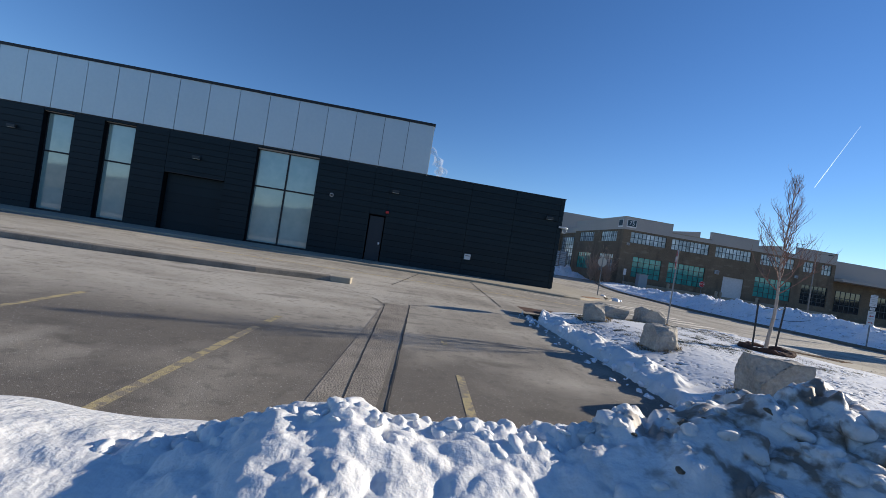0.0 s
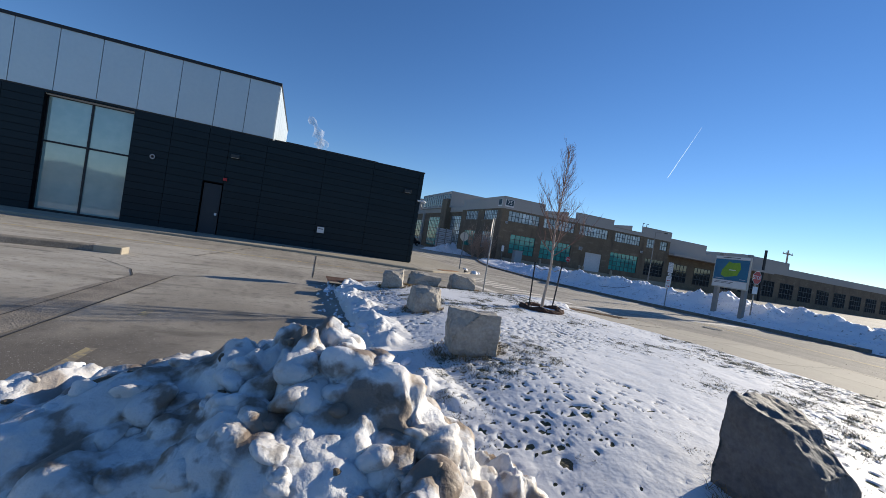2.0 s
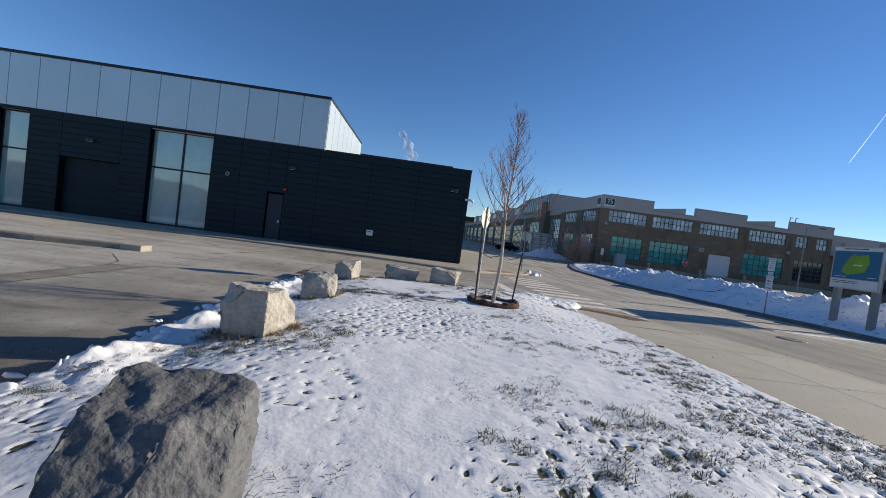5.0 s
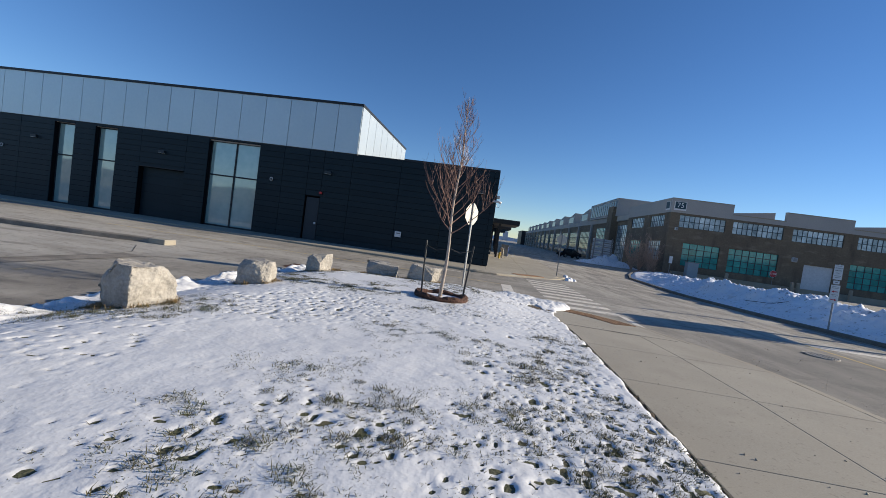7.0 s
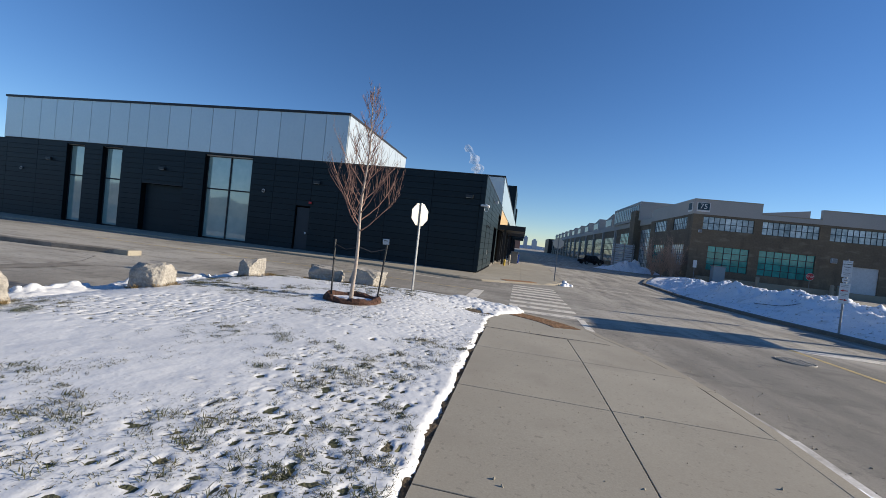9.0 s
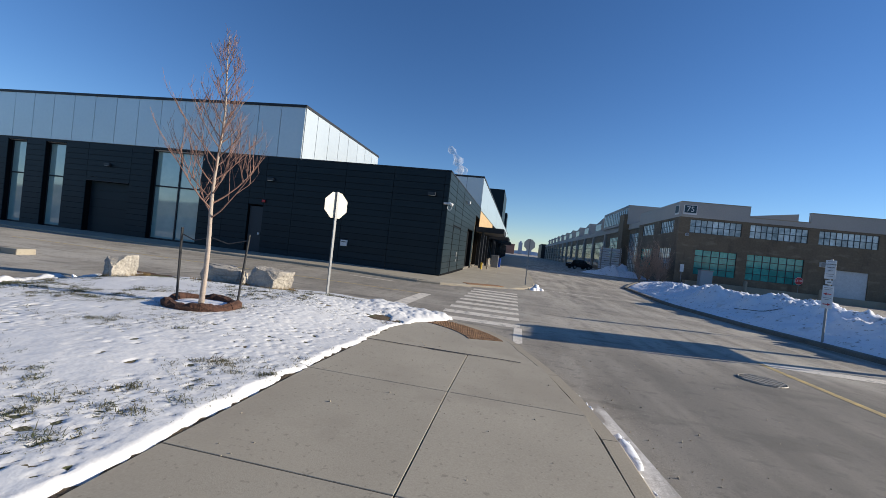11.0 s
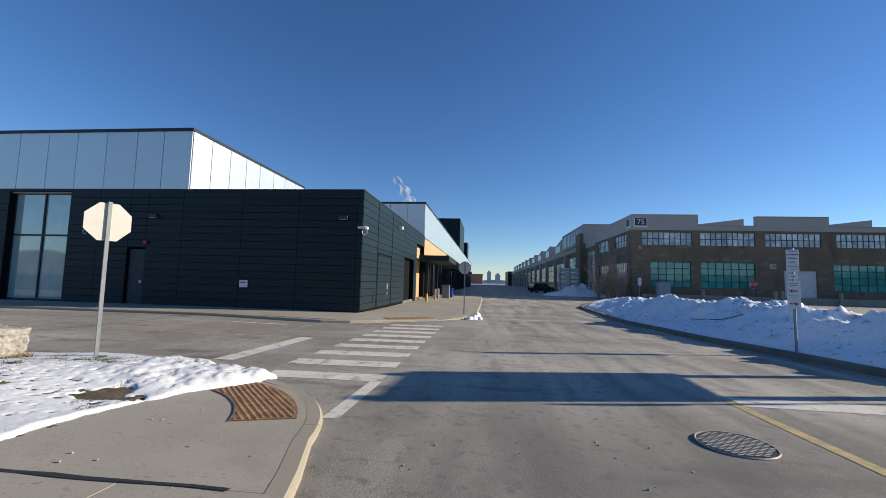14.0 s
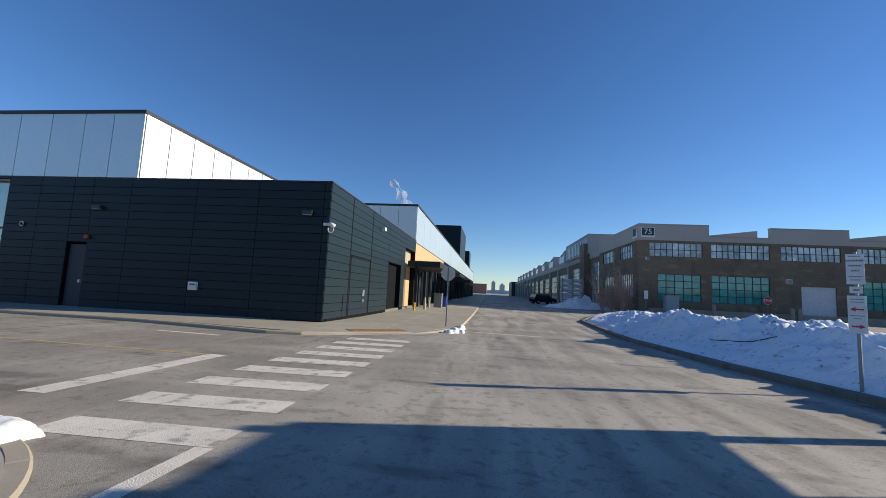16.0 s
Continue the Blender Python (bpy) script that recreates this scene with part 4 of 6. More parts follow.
for a, b in zip(sb, sb[1:]):
    block("white_panel", WHITE_PANEL, 0.703, 0.745, a + 0.02, b - 0.02, 5.5, 8.25, hall)
block("upper_cap", BLACK_METAL, -24.95, 0.78, FRONT - 0.04, 34.65, 8.25, 8.39, hall)


def wall_lamp(x, z, label="dark box wall lamp on dark metal wall"):
    e = thing("wall_lamp", x, FRONT, z, label, "wall lamp", "wall lamps on the hall")
    block("housing", MULLION, x - 0.2, x + 0.2, FRONT - 0.16, FRONT - 0.03, z - 0.06, z + 0.1, e, bevel=0.012)
    block("mount", BLACK_METAL, x - 0.1, x + 0.1, FRONT - 0.03, FRONT - 0.001, z - 0.05, z + 0.06, e)
    block("lens", SIGN_BACK, x - 0.17, x + 0.17, FRONT - 0.15, FRONT - 0.05, z - 0.075, z - 0.061, e)


for x in (-20.67, -11.6, -0.85, 8.2):
    wall_lamp(x, 4.2)


def ring_fixture(x, z):
    e = thing("wall_camera", x, FRONT, z, "small white dome camera on dark wall", "camera", "small fixtures on the hall")
    bm = bmesh.new()
    tube(bm, [(x + 0.09 * math.cos(a * math.tau / 20), FRONT - 0.05, z + 0.09 * math.sin(a * math.tau / 20)) for a in range(21)], [0.022] * 21, 6)
    part("ring", bm, WHITE, e, smooth=True)
    bm = bmesh.new()
    bmesh.ops.create_uvsphere(bm, u_segments=14, v_segments=8, radius=0.06, matrix=Matrix.Translation((x, FRONT - 0.045, z)))
    part("dome", bm, BLACK, e, smooth=True)


ring_fixture(-4.32, 3.44)
ring_fixture(-23.05, 3.4)
alarm = thing("alarm_beacon", -1.15, FRONT, 3.0, "small red alarm beacon on dark wall", "alarm")
block("base", BLACK, -1.25, -1.05, FRONT - 0.04, FRONT - 0.001, 2.9, 3.08, alarm)
block("light", RED, -1.24, -1.06, FRONT - 0.13, FRONT - 0.041, 2.92, 3.06, alarm, bevel=0.02)
sensor = thing("meter_box", 3.75, FRONT, 1.23, "white vented meter box on dark wall", "wall box")
block("casing", WHITE, 3.57, 3.93, FRONT - 0.1, FRONT - 0.001, 1.06, 1.38, sensor, bevel=0.012)
block("slot", BLACK, 3.63, 3.87, FRONT - 0.106, FRONT - 0.101, 1.26, 1.3, sensor)
cctv = thing("security_camera", 9.1, 23.1, 4.0, "white bracketed security camera on building corner", "camera")
block("bracket", WHITE, 8.86, 9.08, FRONT - 0.12, FRONT - 0.001, 3.74, 3.84, cctv, bevel=0.02)
bm = bmesh.new()
tube(bm, [(9.0, 22.9, 3.78), (9.18, 22.82, 3.79), (9.34, 22.78, 3.72)], [0.05, 0.07, 0.075], 10)
part("housing", bm, WHITE, cctv, smooth=True)
bm = bmesh.new()
tube(bm, [(9.2 + 0.11 * math.cos(a), 22.82, 3.6 + 0.14 * math.sin(a)) for a in [radians(160 + 22 * i) for i in range(11)]], [0.014] * 11, 5)
part("cable", bm, WHITE, cctv)
lamp2 = thing("flood_light", 9.1, 30.3, 4.75, "small white flood light on side wall", "wall lamp")
block("housing", WHITE, 9.061, 9.3, 30.2, 30.5, 4.68, 4.88, lamp2, bevel=0.015)

block("side_plinth", SEAM_KERB, 8.8, 9.02, FRONT + 0.5, 41, -0.1, 0.195, hall)
# Black strips on the wall face stand for shade inside recessed joints.
for yy in (25.55, 28.65):
    block("joint_shade_strip", CORE, SIDE + 0.001, SIDE + 0.006, yy - 0.05, yy + 0.05, 0.2, TOP - 0.04, hall)
# access hatch on the side wall, the shade of its gaps drawn as black strips
bm = bmesh.new()
for b0 in ((25.66, 25.74, 0.21, 2.9), (28.5, 28.58, 0.21, 2.9), (25.66, 28.58, 2.82, 2.9)):
    box(bm, SIDE + 0.001, SIDE + 0.007, *b0)
part("hatch_shade_edge", bm, CORE, hall)
block("hatch_lock", STEEL, SIDE + 0.001, SIDE + 0.03, 27.55, 27.85, 1.05, 1.35, hall, bevel=0.006)
block("hatch_lock", STEEL, SIDE + 0.001, SIDE + 0.03, 27.62, 27.78, 0.75, 0.9, hall, bevel=0.006)
block("side_door", CORE, 8.7, 8.75, 32.35, 35.75, 0.1, 3.05, hall)
block("side_infill", BRICK, 8.62, 8.66, 37.0, 39.4, 0.1, 3.1, hall)
block("side_infill", WHITE_PANEL, 8.62, 8.66, 37.0, 39.4, 3.11, 4.5, hall)
block("side_infill", WOOD_PANEL, 8.62, 8.66, 39.41, 40.9, 0.1, 4.5, hall)

# second hall behind, with white band, wood band and glazed entrance
hall2 = thing("rear_hall_building", 0, 80, 0.0, "long rear hall with white band, wood cladding and glazed entrances", "building")
block("core", PANEL_JOINT, -24, 8.96, 41.05, 160, 5.35, 8.4, hall2)
for k in range(12):
    block("white_panel", WHITE_PANEL, 8.98 - 1.57 * (k + 1) + 0.015, 8.98 - 1.57 * k - 0.015, 41.0, 41.045, 5.4, 8.38, hall2)
ya = 41.05
while ya < 158:
    block("white_panel", PALE_BAND, 8.962, 9.0, ya + 0.015, ya + 3.9 - 0.015, 5.4, 8.38, hall2)
    ya += 3.9
block("cap", BLACK_METAL, -24, 9.05, 40.95, 160, 8.4, 8.55, hall2)
block("lower_wall", CORE, -24, 8.9, 41.0, 160, -0.3, 5.35, hall2)
for k in range(6):
    block("wood_panel", WOOD_PANEL, 8.9, 8.97, 41.3 + 3.4 * k + 0.01, 41.3 + 3.4 * (k + 1) - 0.01, 3.75, 5.34, hall2)
block("wood_panel", WOOD_PANEL, 8.9, 8.97, 41.0, 41.29, 0.0, 5.34, hall2)
ya = 42.5
while ya < 150:
    block("dark_pier", BLACK_METAL, 8.9, 9.2, ya, ya + 0.35, -0.1, 3.7, hall2)
    block("entrance_glass", DARK_GLASS, 8.901, 8.96, ya + 0.36, ya + 3.6, 0.0, 3.7, hall2)
    ya += 3.62
for y0, y1, xo in ((38.0, 45.5, 11.5), (56, 66, 11.6), (80, 90, 11.6)):
    block("canopy", BLACK_METAL, 9.07, xo, y0, y1, 3.18, 3.62, hall2)
    for yy in (y0 + 0.3, y1 - 0.5):
        block("canopy_post", BLACK_METAL, 9.6, 9.8, yy, yy + 0.2, 0.0, 3.179, hall2)
for x0, y0, y1, z1 in ((2.9, 88, 104, 14.6), (3.5, 122, 130, 13.0)):
    block("roof_tower", DARK_METAL, x0, 9.06, y0, y1, 8.56, z1, hall2)
bollards = [(10.0, 36.5), (10.35, 38.9), (10.3, 41.5)]
for i, (x, y) in enumerate(bollards):
    e = thing("bollard", x, y, 0.0, "steel bollard on concrete pavement", "bollard", "bollards by the entrance")
    bm = bmesh.new()
    tube(bm, [(x, y, -0.1), (x, y, 0.55 if i == 0 else 0.9), (x, y, 0.6 if i == 0 else 0.94)], [0.09, 0.09, 0.05], 12)
    part("post", bm, YELLOW if i == 0 else IRON, e, smooth=False)
    bm = bmesh.new()
    tube(bm, [(x, y, -0.02), (x, y, 0.02)], [0.16, 0.16], 12)
    part("collar", bm, IRON, e)
for name, mat, x, y, w, h, lab in (("recycling_bin", BIN_BLUE, 10.9, 46.5, 0.6, 0.95, "blue plastic recycling bin near entrance"), ("litter_bin", STEEL, 10.7, 44.2, 0.7, 1.25, "grey litter bin near entrance")):
    e = thing(name, x, y, 0.0, lab, "bin")
    block("body", mat, x - w / 2, x + w / 2, y - w / 2, y + w / 2, -0.05, h * 0.88, e, bevel=0.03)
    block("lid", mat, x - w / 2 - 0.03, x + w / 2 + 0.03, y - w / 2 - 0.03, y + w / 2 + 0.03, h * 0.881, h, e, bevel=0.03)

# ---- brick building across the road ----
B = thing("brick_building", 50, 70, 0.0, "brown brick industrial building with grey parapets and gridded windows", "building")
BY, BX = 56.8, 32.0
south_windows = [(33.2, 38.9, 6.6, 8.2, 9, 2, PALE_GLASS), (39.8, 45.9, 6.6, 8.2, 10, 2, PALE_GLASS), (47.0, 53.0, 6.6, 8.2, 10, 2, PALE_GLASS), (54.6, 60.4, 6.6, 8.2, 10, 2, PALE_GLASS), (62.0, 63.8, 6.6, 8.2, 3, 2, PALE_GLASS), (65.2, 67.0, 6.6, 8.2, 3, 2, PALE_GLASS),
                 (34.1, 38.7, 1.6, 4.6, 5, 4, GREEN_GLASS), (39.8, 45.8, 1.6, 4.65, 7, 4, GREEN_GLASS), (54.2, 60.5, 1.6, 4.65, 7, 4, GREEN_GLASS), (62.2, 66.8, 1.6, 4.65, 6, 5, DARK_GLASS)]
dock = (48.9, 52.4, 0.5, 3.85)
bm = bmesh.new()
wall_mesh(bm, BX, 67.6, -0.3, 8.45, [w[:4] for w in south_windows] + [dock], lambda u, z, k: (u, BY + 0.35 * k, z))
part("wall", bm, BRICK, B)
for w in south_windows:
    grid_window(B, "y", BY, -1, *w[:4], w[4], w[5], w[6], bar=0.07, depth=0.16)
block("dock_door", DOCK_WHITE, dock[0], dock[1], BY + 0.15, BY + 0.22, dock[2], dock[3], B, "white roll-up loading door")
block("dock_kerb", KERB, 33, 68, BY - 0.9, BY - 0.02, -0.3, 0.75, B)
west_windows = [(58.6, 63.5, 6.6, 8.2, 8, 2, PALE_GLASS), (66.0, 71.5, 6.6, 8.2, 8, 2, PALE_GLASS), (58.8, 63.2, 1.8, 4.6, 6, 4, PALE_GLASS), (66.2, 71.2, 1.8, 4.6, 6, 4, GREEN_GLASS)]
bm = bmesh.new()
wall_mesh(bm, BY + 0.35, 73.5, -0.3, 8.45, [w[:4] for w in west_windows], lambda u, z, k: (BX + 0.35 * k, u, z))
part("wall", bm, BRICK, B)
for w in west_windows:
    grid_window(B, "x", BX, -1, *w[:4], w[4], w[5], w[6], bar=0.07, depth=0.16)
for x0, x1, z1 in ((BX - 0.02, 39.6, 10.25), (39.6, 46.0, 8.98), (46.0, 53.9, 10.1), (53.9, 60.7, 8.98), (60.7, 67.62, 10.1)):
    block("parapet", GREY_STUCCO, x0 + 0.002, x1 - 0.002, BY - 0.03, BY + 0.4, 8.45, z1, B)
    block("parapet_cap", KERB, x0 + 0.002, x1 - 0.002, BY - 0.06, BY + 0.45, z1, z1 + 0.1, B)
block("parapet", GREY_STUCCO, BX - 0.03, BX + 0.4, BY + 0.41, 73.5, 8.45, 10.35, B)
block("roof", GREY_STUCCO, BX + 0.35, 67.6, BY + 0.36, 100, 8.3, 8.44, B)
block("back_wall", BRICK, 67.2, 67.6, BY + 0.4, 100, -0.3, 8.3, B)
block("inner_wall", CORE, BX + 1.5, 67, BY + 1.6, BY + 1.7, -0.2, 8.25, B)
for x0, x1 in ((40.2, 46.6), (54.5, 61.2)):
    bm = bmesh.new()
    for p in (0,):
        v = [bm.verts.new(c) for c in ((x0, 60, 8.44), (x1, 60, 8.44), (x1, 60, 10.4), (x0 - 1, 60, 9.4), (x0, 90, 8.44), (x1, 90, 8.44), (x1, 90, 10.4), (x0 - 1, 90, 9.4))]
        for f in ((0, 1, 2, 3), (4, 5, 6, 7), (0, 1, 5, 4), (1, 2, 6, 5), (2, 3, 7, 6), (3, 0, 4, 7)):
            bm.faces.new([v[i] for i in f])
    part("roof_monitor", bm, GREY_STUCCO, B)
    block("monitor_glass", DARK_GLASS, x0 + 0.4, x1 - 0.6, 59.96, 59.995, 8.9, 9.5, B)
for u in (61.6, 62.5):
    block("roof_vent", STEEL, u, u + 0.08, 58.0, 58.08, 8.45, 11.0, B)
    block("roof_vent", STEEL, u, u + 0.45, 58.0, 58.08, 10.9, 11.0, B)
# lettered number boards on the corner
plate = block("number_board", WHITE, 32.25, 33.75, BY - 0.12, BY - 0.04, 8.75, 9.9, B, "blue and white number board")
block("number_field", SLATE, 32.33, 33.67, BY - 0.13, BY - 0.121, 8.95, 9.85, plate)
lettering("number", "75", 0.9, pose(33.0, BY - 0.14, 9.38, 90, 0, 0), WHITE, plate)
plate = block("number_board", WHITE, BX - 0.12, BX - 0.04, 57.2, 58.4, 8.75, 9.9, B, "blue and white number board")
block("number_field", SLATE, BX - 0.13, BX - 0.121, 57.27, 58.33, 8.95, 9.85, plate)

# long northern wing with roof monitors
W2 = thing("north_wing", 45, 180, 0.0, "long industrial wing with glazed bays and roof monitors", "building")
block("wall", BRICK, 32.6, 60, 73.6, 290, -0.3, 8.2, W2)
block("parapet", GREY_STUCCO, 32.4, 60, 73.6, 290, 8.2, 9.2, W2)
grid_window(W2, "x", 32.58, -1, 75.0, 80.5, 0.6, 7.4, 6, 9, PALE_GLASS, bar=0.08, depth=0.0)
grid_window(W2, "x", 32.58, -1, 86.0, 96.0, 0.6, 7.2, 9, 8, GREEN_GLASS, bar=0.08, depth=0.0)
yb = 100.0
while yb < 285:
    grid_window(W2, "x", 32.58, -1, yb + 1.2, yb + 12.5, 0.8, 6.6, 8, 4, TEAL_GLASS, bar=0.14, depth=0.0)
    block("pier", GREY_STUCCO, 32.2, 32.59, yb, yb + 1.0, -0.3, 8.2, W2)
    yb += 14
block("pier", BRICK, 31.4, 32.6, 81.4, 84.6, -0.3, 11.0, W2)
block("monitor", GREY_STUCCO, 32.0, 45, 81.0, 102.0, 9.2, 12.7, W2)
for k in range(13):
    block("monitor_window", DARK_GLASS, 31.96, 31.995, 81.9 + 1.5 * k, 82.9 + 1.5 * k, 9.7, 12.1, W2)
yb = 106.0
for k in range(10):
    w = 9.0
    bm = bmesh.new()
    v = [bm.verts.new(c) for c in ((32.5, yb, 9.2), (44, yb, 9.2), (44, yb, 12.4), (32.5, yb, 12.4), (32.5, yb + w, 9.2), (44, yb + w, 9.2), (44, yb + w, 11.2), (32.5, yb + w, 11.2))]
    for f in ((0, 1, 2, 3), (4, 5, 6, 7), (0, 1, 5, 4), (1, 2, 6, 5), (2, 3, 7, 6), (3, 0, 4, 7)):
        bm.faces.new([v[i] for i in f])
    part("monitor", bm, GREY_STUCCO, W2)
    block("monitor_window", DARK_GLASS, 32.46, 32.495, yb + 0.8, yb + w - 1.6, 9.6, 11.2, W2)
    yb += 17.5

# lower wing to the east
W3 = thing("east_wing", 100, 65, 0.0, "long low brown industrial wing with grey roofline", "building")
block("wall", BRICK, 67.65, 150, BY + 1.5, 90, -0.3, 6.4, W3)
block("canopy", GREY_STUCCO, 67.65, 96, BY - 1.2, BY + 1.5, 6.0, 6.4, W3)
for x0, x1, z0, z1 in ((67.65, 79, 6.4, 9.3), (79.0, 90, 6.4, 7.6), (90, 105, 6.4, 9.2), (105, 150, 6.4, 7.9)):
    block("parapet", GREY_STUCCO, x0, x1 - 0.005, BY + 1.45, 88, z0, z1, W3)
xw = 70.0
while xw < 146:
    grid_window(W3, "y", BY + 1.48, -1, xw, xw + 4.6, 1.2, 4.6, 5, 3, DARK_GLASS, bar=0.1, depth=0.0)
    xw += 6.6
bm = bmesh.new()
tube(bm, [(93.0, 56.0, 0), (93.0, 56.0, 10.6)], [0.26, 0.24], 10)
part("stack", bm, BLACK_METAL, W3)


# ---- boulders ----
def boulder(x, y, w, d, h, turn, seed, mat, label, slant=(0.0, 0.0), z=None, cut_at=0.56, planes=()):
    """A quarried block: a cut cube with broken, weathered faces."""
    rng = random.Random(seed)
    bm = bmesh.new()
    bmesh.ops.create_cube(bm, size=1.0)
    for v in bm.verts:
        v.co += Vector((rng.uniform(-0.09, 0.09), rng.uniform(-0.09, 0.09), rng.uniform(-0.08, 0.08) if v.co.z > 0 else 0))
    chosen = [(Vector(n).normalized(), dist) for *n, dist in planes]
    for k in range(5):
        chosen.append((Vector((rng.uniform(-1, 1), rng.uniform(-1, 1), rng.uniform(0.1, 1))).normalized(), rng.uniform(cut_at, cut_at + 0.1)))
    for n, dist in chosen:
        p = n * dist
        cutting = bmesh.ops.bisect_plane(bm, geom=bm.verts[:] + bm.edges[:] + bm.faces[:], plane_co=p, plane_no=n, clear_outer=True)
        edges = [g for g in cutting["geom_cut"] if isinstance(g, bmesh.types.BMEdge)]
        if edges:
            bmesh.ops.edgenet_fill(bm, edges=edges)
    bmesh.ops.bevel(bm, geom=bm.edges[:], offset=0.025, segments=2, affect="EDGES", profile=0.5)
    bmesh.ops.triangulate(bm, faces=bm.faces[:])
    for k in range(5):
        long = [e for e in bm.edges if e.calc_length() > 0.05]
        if not long:
            break
        bmesh.ops.subdivide_edges(bm, edges=long, cuts=1)
        bmesh.ops.triangulate(bm, faces=[f for f in bm.faces if len(f.verts) > 3])
    bm.normal_update()
    off = Vector((seed * 3.1, seed * 1.7, 0))
    for v in bm.verts:
        p = v.co + off
        chip = abs(noise.fractal(p * 2.6, 1.0, 2.0, 5))
        strata = noise.noise(Vector((p.x * 1.5, p.y * 1.5, p.z * 9)))
        v.co += v.normal * (0.05 * noise.fractal(p * 1.8, 1.0, 2.0, 5) - 0.05 * chip + 0.012 * strata)
        v.co.z += slant[0] * v.co.x * max(0, v.co.z + 0.5) + slant[1] * v.co.y * max(0, v.co.z + 0.5)
        v.co = Vector((v.co.x * w, v.co.y * d, (v.co.z + 0.44) * h))
    ob = link("boulder", bm, mat, True)
    ob.matrix_basis = pose(x, y, lawn_z(x, y) if z is None else z, 0, 0, turn)
    return tagged(ob, label, "boulder", "boulders on the lawn edge")


LAB = "pale grey quarried limestone boulder on snowy lawn"
boulder(5.71, 1.53, 0.55, 0.58, 0.6, 4, 9, DARK_ROCK, "dark weathered limestone boulder with slanting top", (-0.12, 0.12), 0.33, 0.7, ((0.6, -0.75, 0.75, 0.42), (-0.1, -0.6, 0.8, 0.46)))
boulder(4.84, 4.62, 0.6, 0.54, 0.54, -12, 2, ROCK, LAB)
boulder(4.97, 7.05, 0.5, 0.48, 0.44, 5, 3, ROCK, LAB)
boulder(4.96, 9.7, 0.5, 0.46, 0.42, -20, 5, ROCK, "small pale grey angular boulder at lawn edge", (0.2, 0))
boulder(6.2, 11.1, 0.85, 0.5, 0.42, 12, 6, ROCK, "low broken grey boulder at lawn edge", (-0.15, 0.1))
boulder(7.4, 11.05, 0.74, 0.55, 0.46, -8, 7, ROCK, LAB, (-0.1, 0.0))


bare = sheet("bare_soil", steps(9.8, 10.72, 0.05), steps(9.6, 10.5, 0.05), lambda x, y: lawn_base(x, y) - 0.014 + 0.02 * fractal(x, y, 7, 3), SOIL)
tagged(bare, "brown bare soil showing through the snow", "soil", kind="structure")


# ---- grass ----
def blades(name, spots, mat, label, height=(0.015, 0.05), count=(4, 9), spread=0.045, surface=lawn_z, seed=3):
    rng = random.Random(seed)
    verts, faces = [], []
    for x, y, s in spots:
        for k in range(rng.randint(*count)):
            a, r = rng.uniform(0, math.tau), spread * s * math.sqrt(rng.random())
            px, py = x + r * math.cos(a), y + r * math.sin(a)
            z0 = surface(px, py) - 0.006
            if z0 < -0.1:
                continue
            h, lean, b = rng.uniform(*height) * s, rng.uniform(0.6, 2.6), rng.uniform(0, math.tau)
            wx, wy = 0.0026 * math.sin(b), -0.0026 * math.cos(b)
            lx, ly = math.cos(b) * lean * h, math.sin(b) * lean * h
            i = len(verts)
            verts += [(px - wx, py - wy, z0), (px + wx, py + wy, z0), (px + lx * 0.45 + wx * 0.8, py + ly * 0.45 + wy * 0.8, z0 + h * 0.7), (px + lx * 0.45 - wx * 0.8, py + ly * 0.45 - wy * 0.8, z0 + h * 0.7), (px + lx, py + ly, z0 + h * 0.95)]
            faces += [(i, i + 1, i + 2, i + 3), (i + 3, i + 2, i + 4)]
    me = bpy.data.meshes.new(name)
    me.from_pydata(verts, [], faces)
    me.materials.append(mat)
    return tagged(new(name, me), label, "grass", kind="stuff")


rng = random.Random(21)
specks, clumps = [], []
while len(specks) < 10000:
    x, y = rng.uniform(3.9, 10.7), rng.uniform(-3, 11.8)
    patch = fractal(x, y, 0.55, 3, 12) + 0.45 * fractal(x, y, 2.2, 2, 2)
    if patch + rng.uniform(-0.3, 0.3) > 0.15 and lawn_inside(x, y) > 0.06:
        specks.append((x, y, rng.uniform(0.5, 1.3)))
        if patch > 0.2 and rng.random() < 0.085:
            clumps.append((x, y, rng.uniform(0.6, 1.5)))
blades("grass_specks", specks, DRY_GRASS, "short dry grass tips poking through snow", height=(0.005, 0.019), count=(7, 14), spread=0.05)
blades("grass_clumps", clumps, DRY_GRASS, "green and brown grass clumps flattened in snow", height=(0.01, 0.03), count=(45, 80), spread=0.07, seed=12)
rim = []
for bx, by, w in ((4.84, 4.62, 0.36), (4.97, 7.05, 0.3), (5.62, 1.5, 0.33), (6.2, 11.1, 0.5), (7.4, 11.05, 0.42), (5.02, 9.75, 0.33)):
    for k in range(70):
        a = rng.uniform(0, math.tau)
        r = w * rng.uniform(0.9, 1.3)
        rim.append((bx + r * math.cos(a) * 1.05, by + r * math.sin(a) * 0.9, rng.uniform(0.5, 1.0)))
STRAW = material("straw_grass", (0.3, 0.19, 0.075), 0.9, other=(0.13, 0.1, 0.04), scale=9, fine=40, amount=1.0, bump=0.0)
blades("straw", rim, STRAW, "straw coloured grass round the boulders", height=(0.04, 0.1), count=(8, 14), spread=0.06, seed=8)


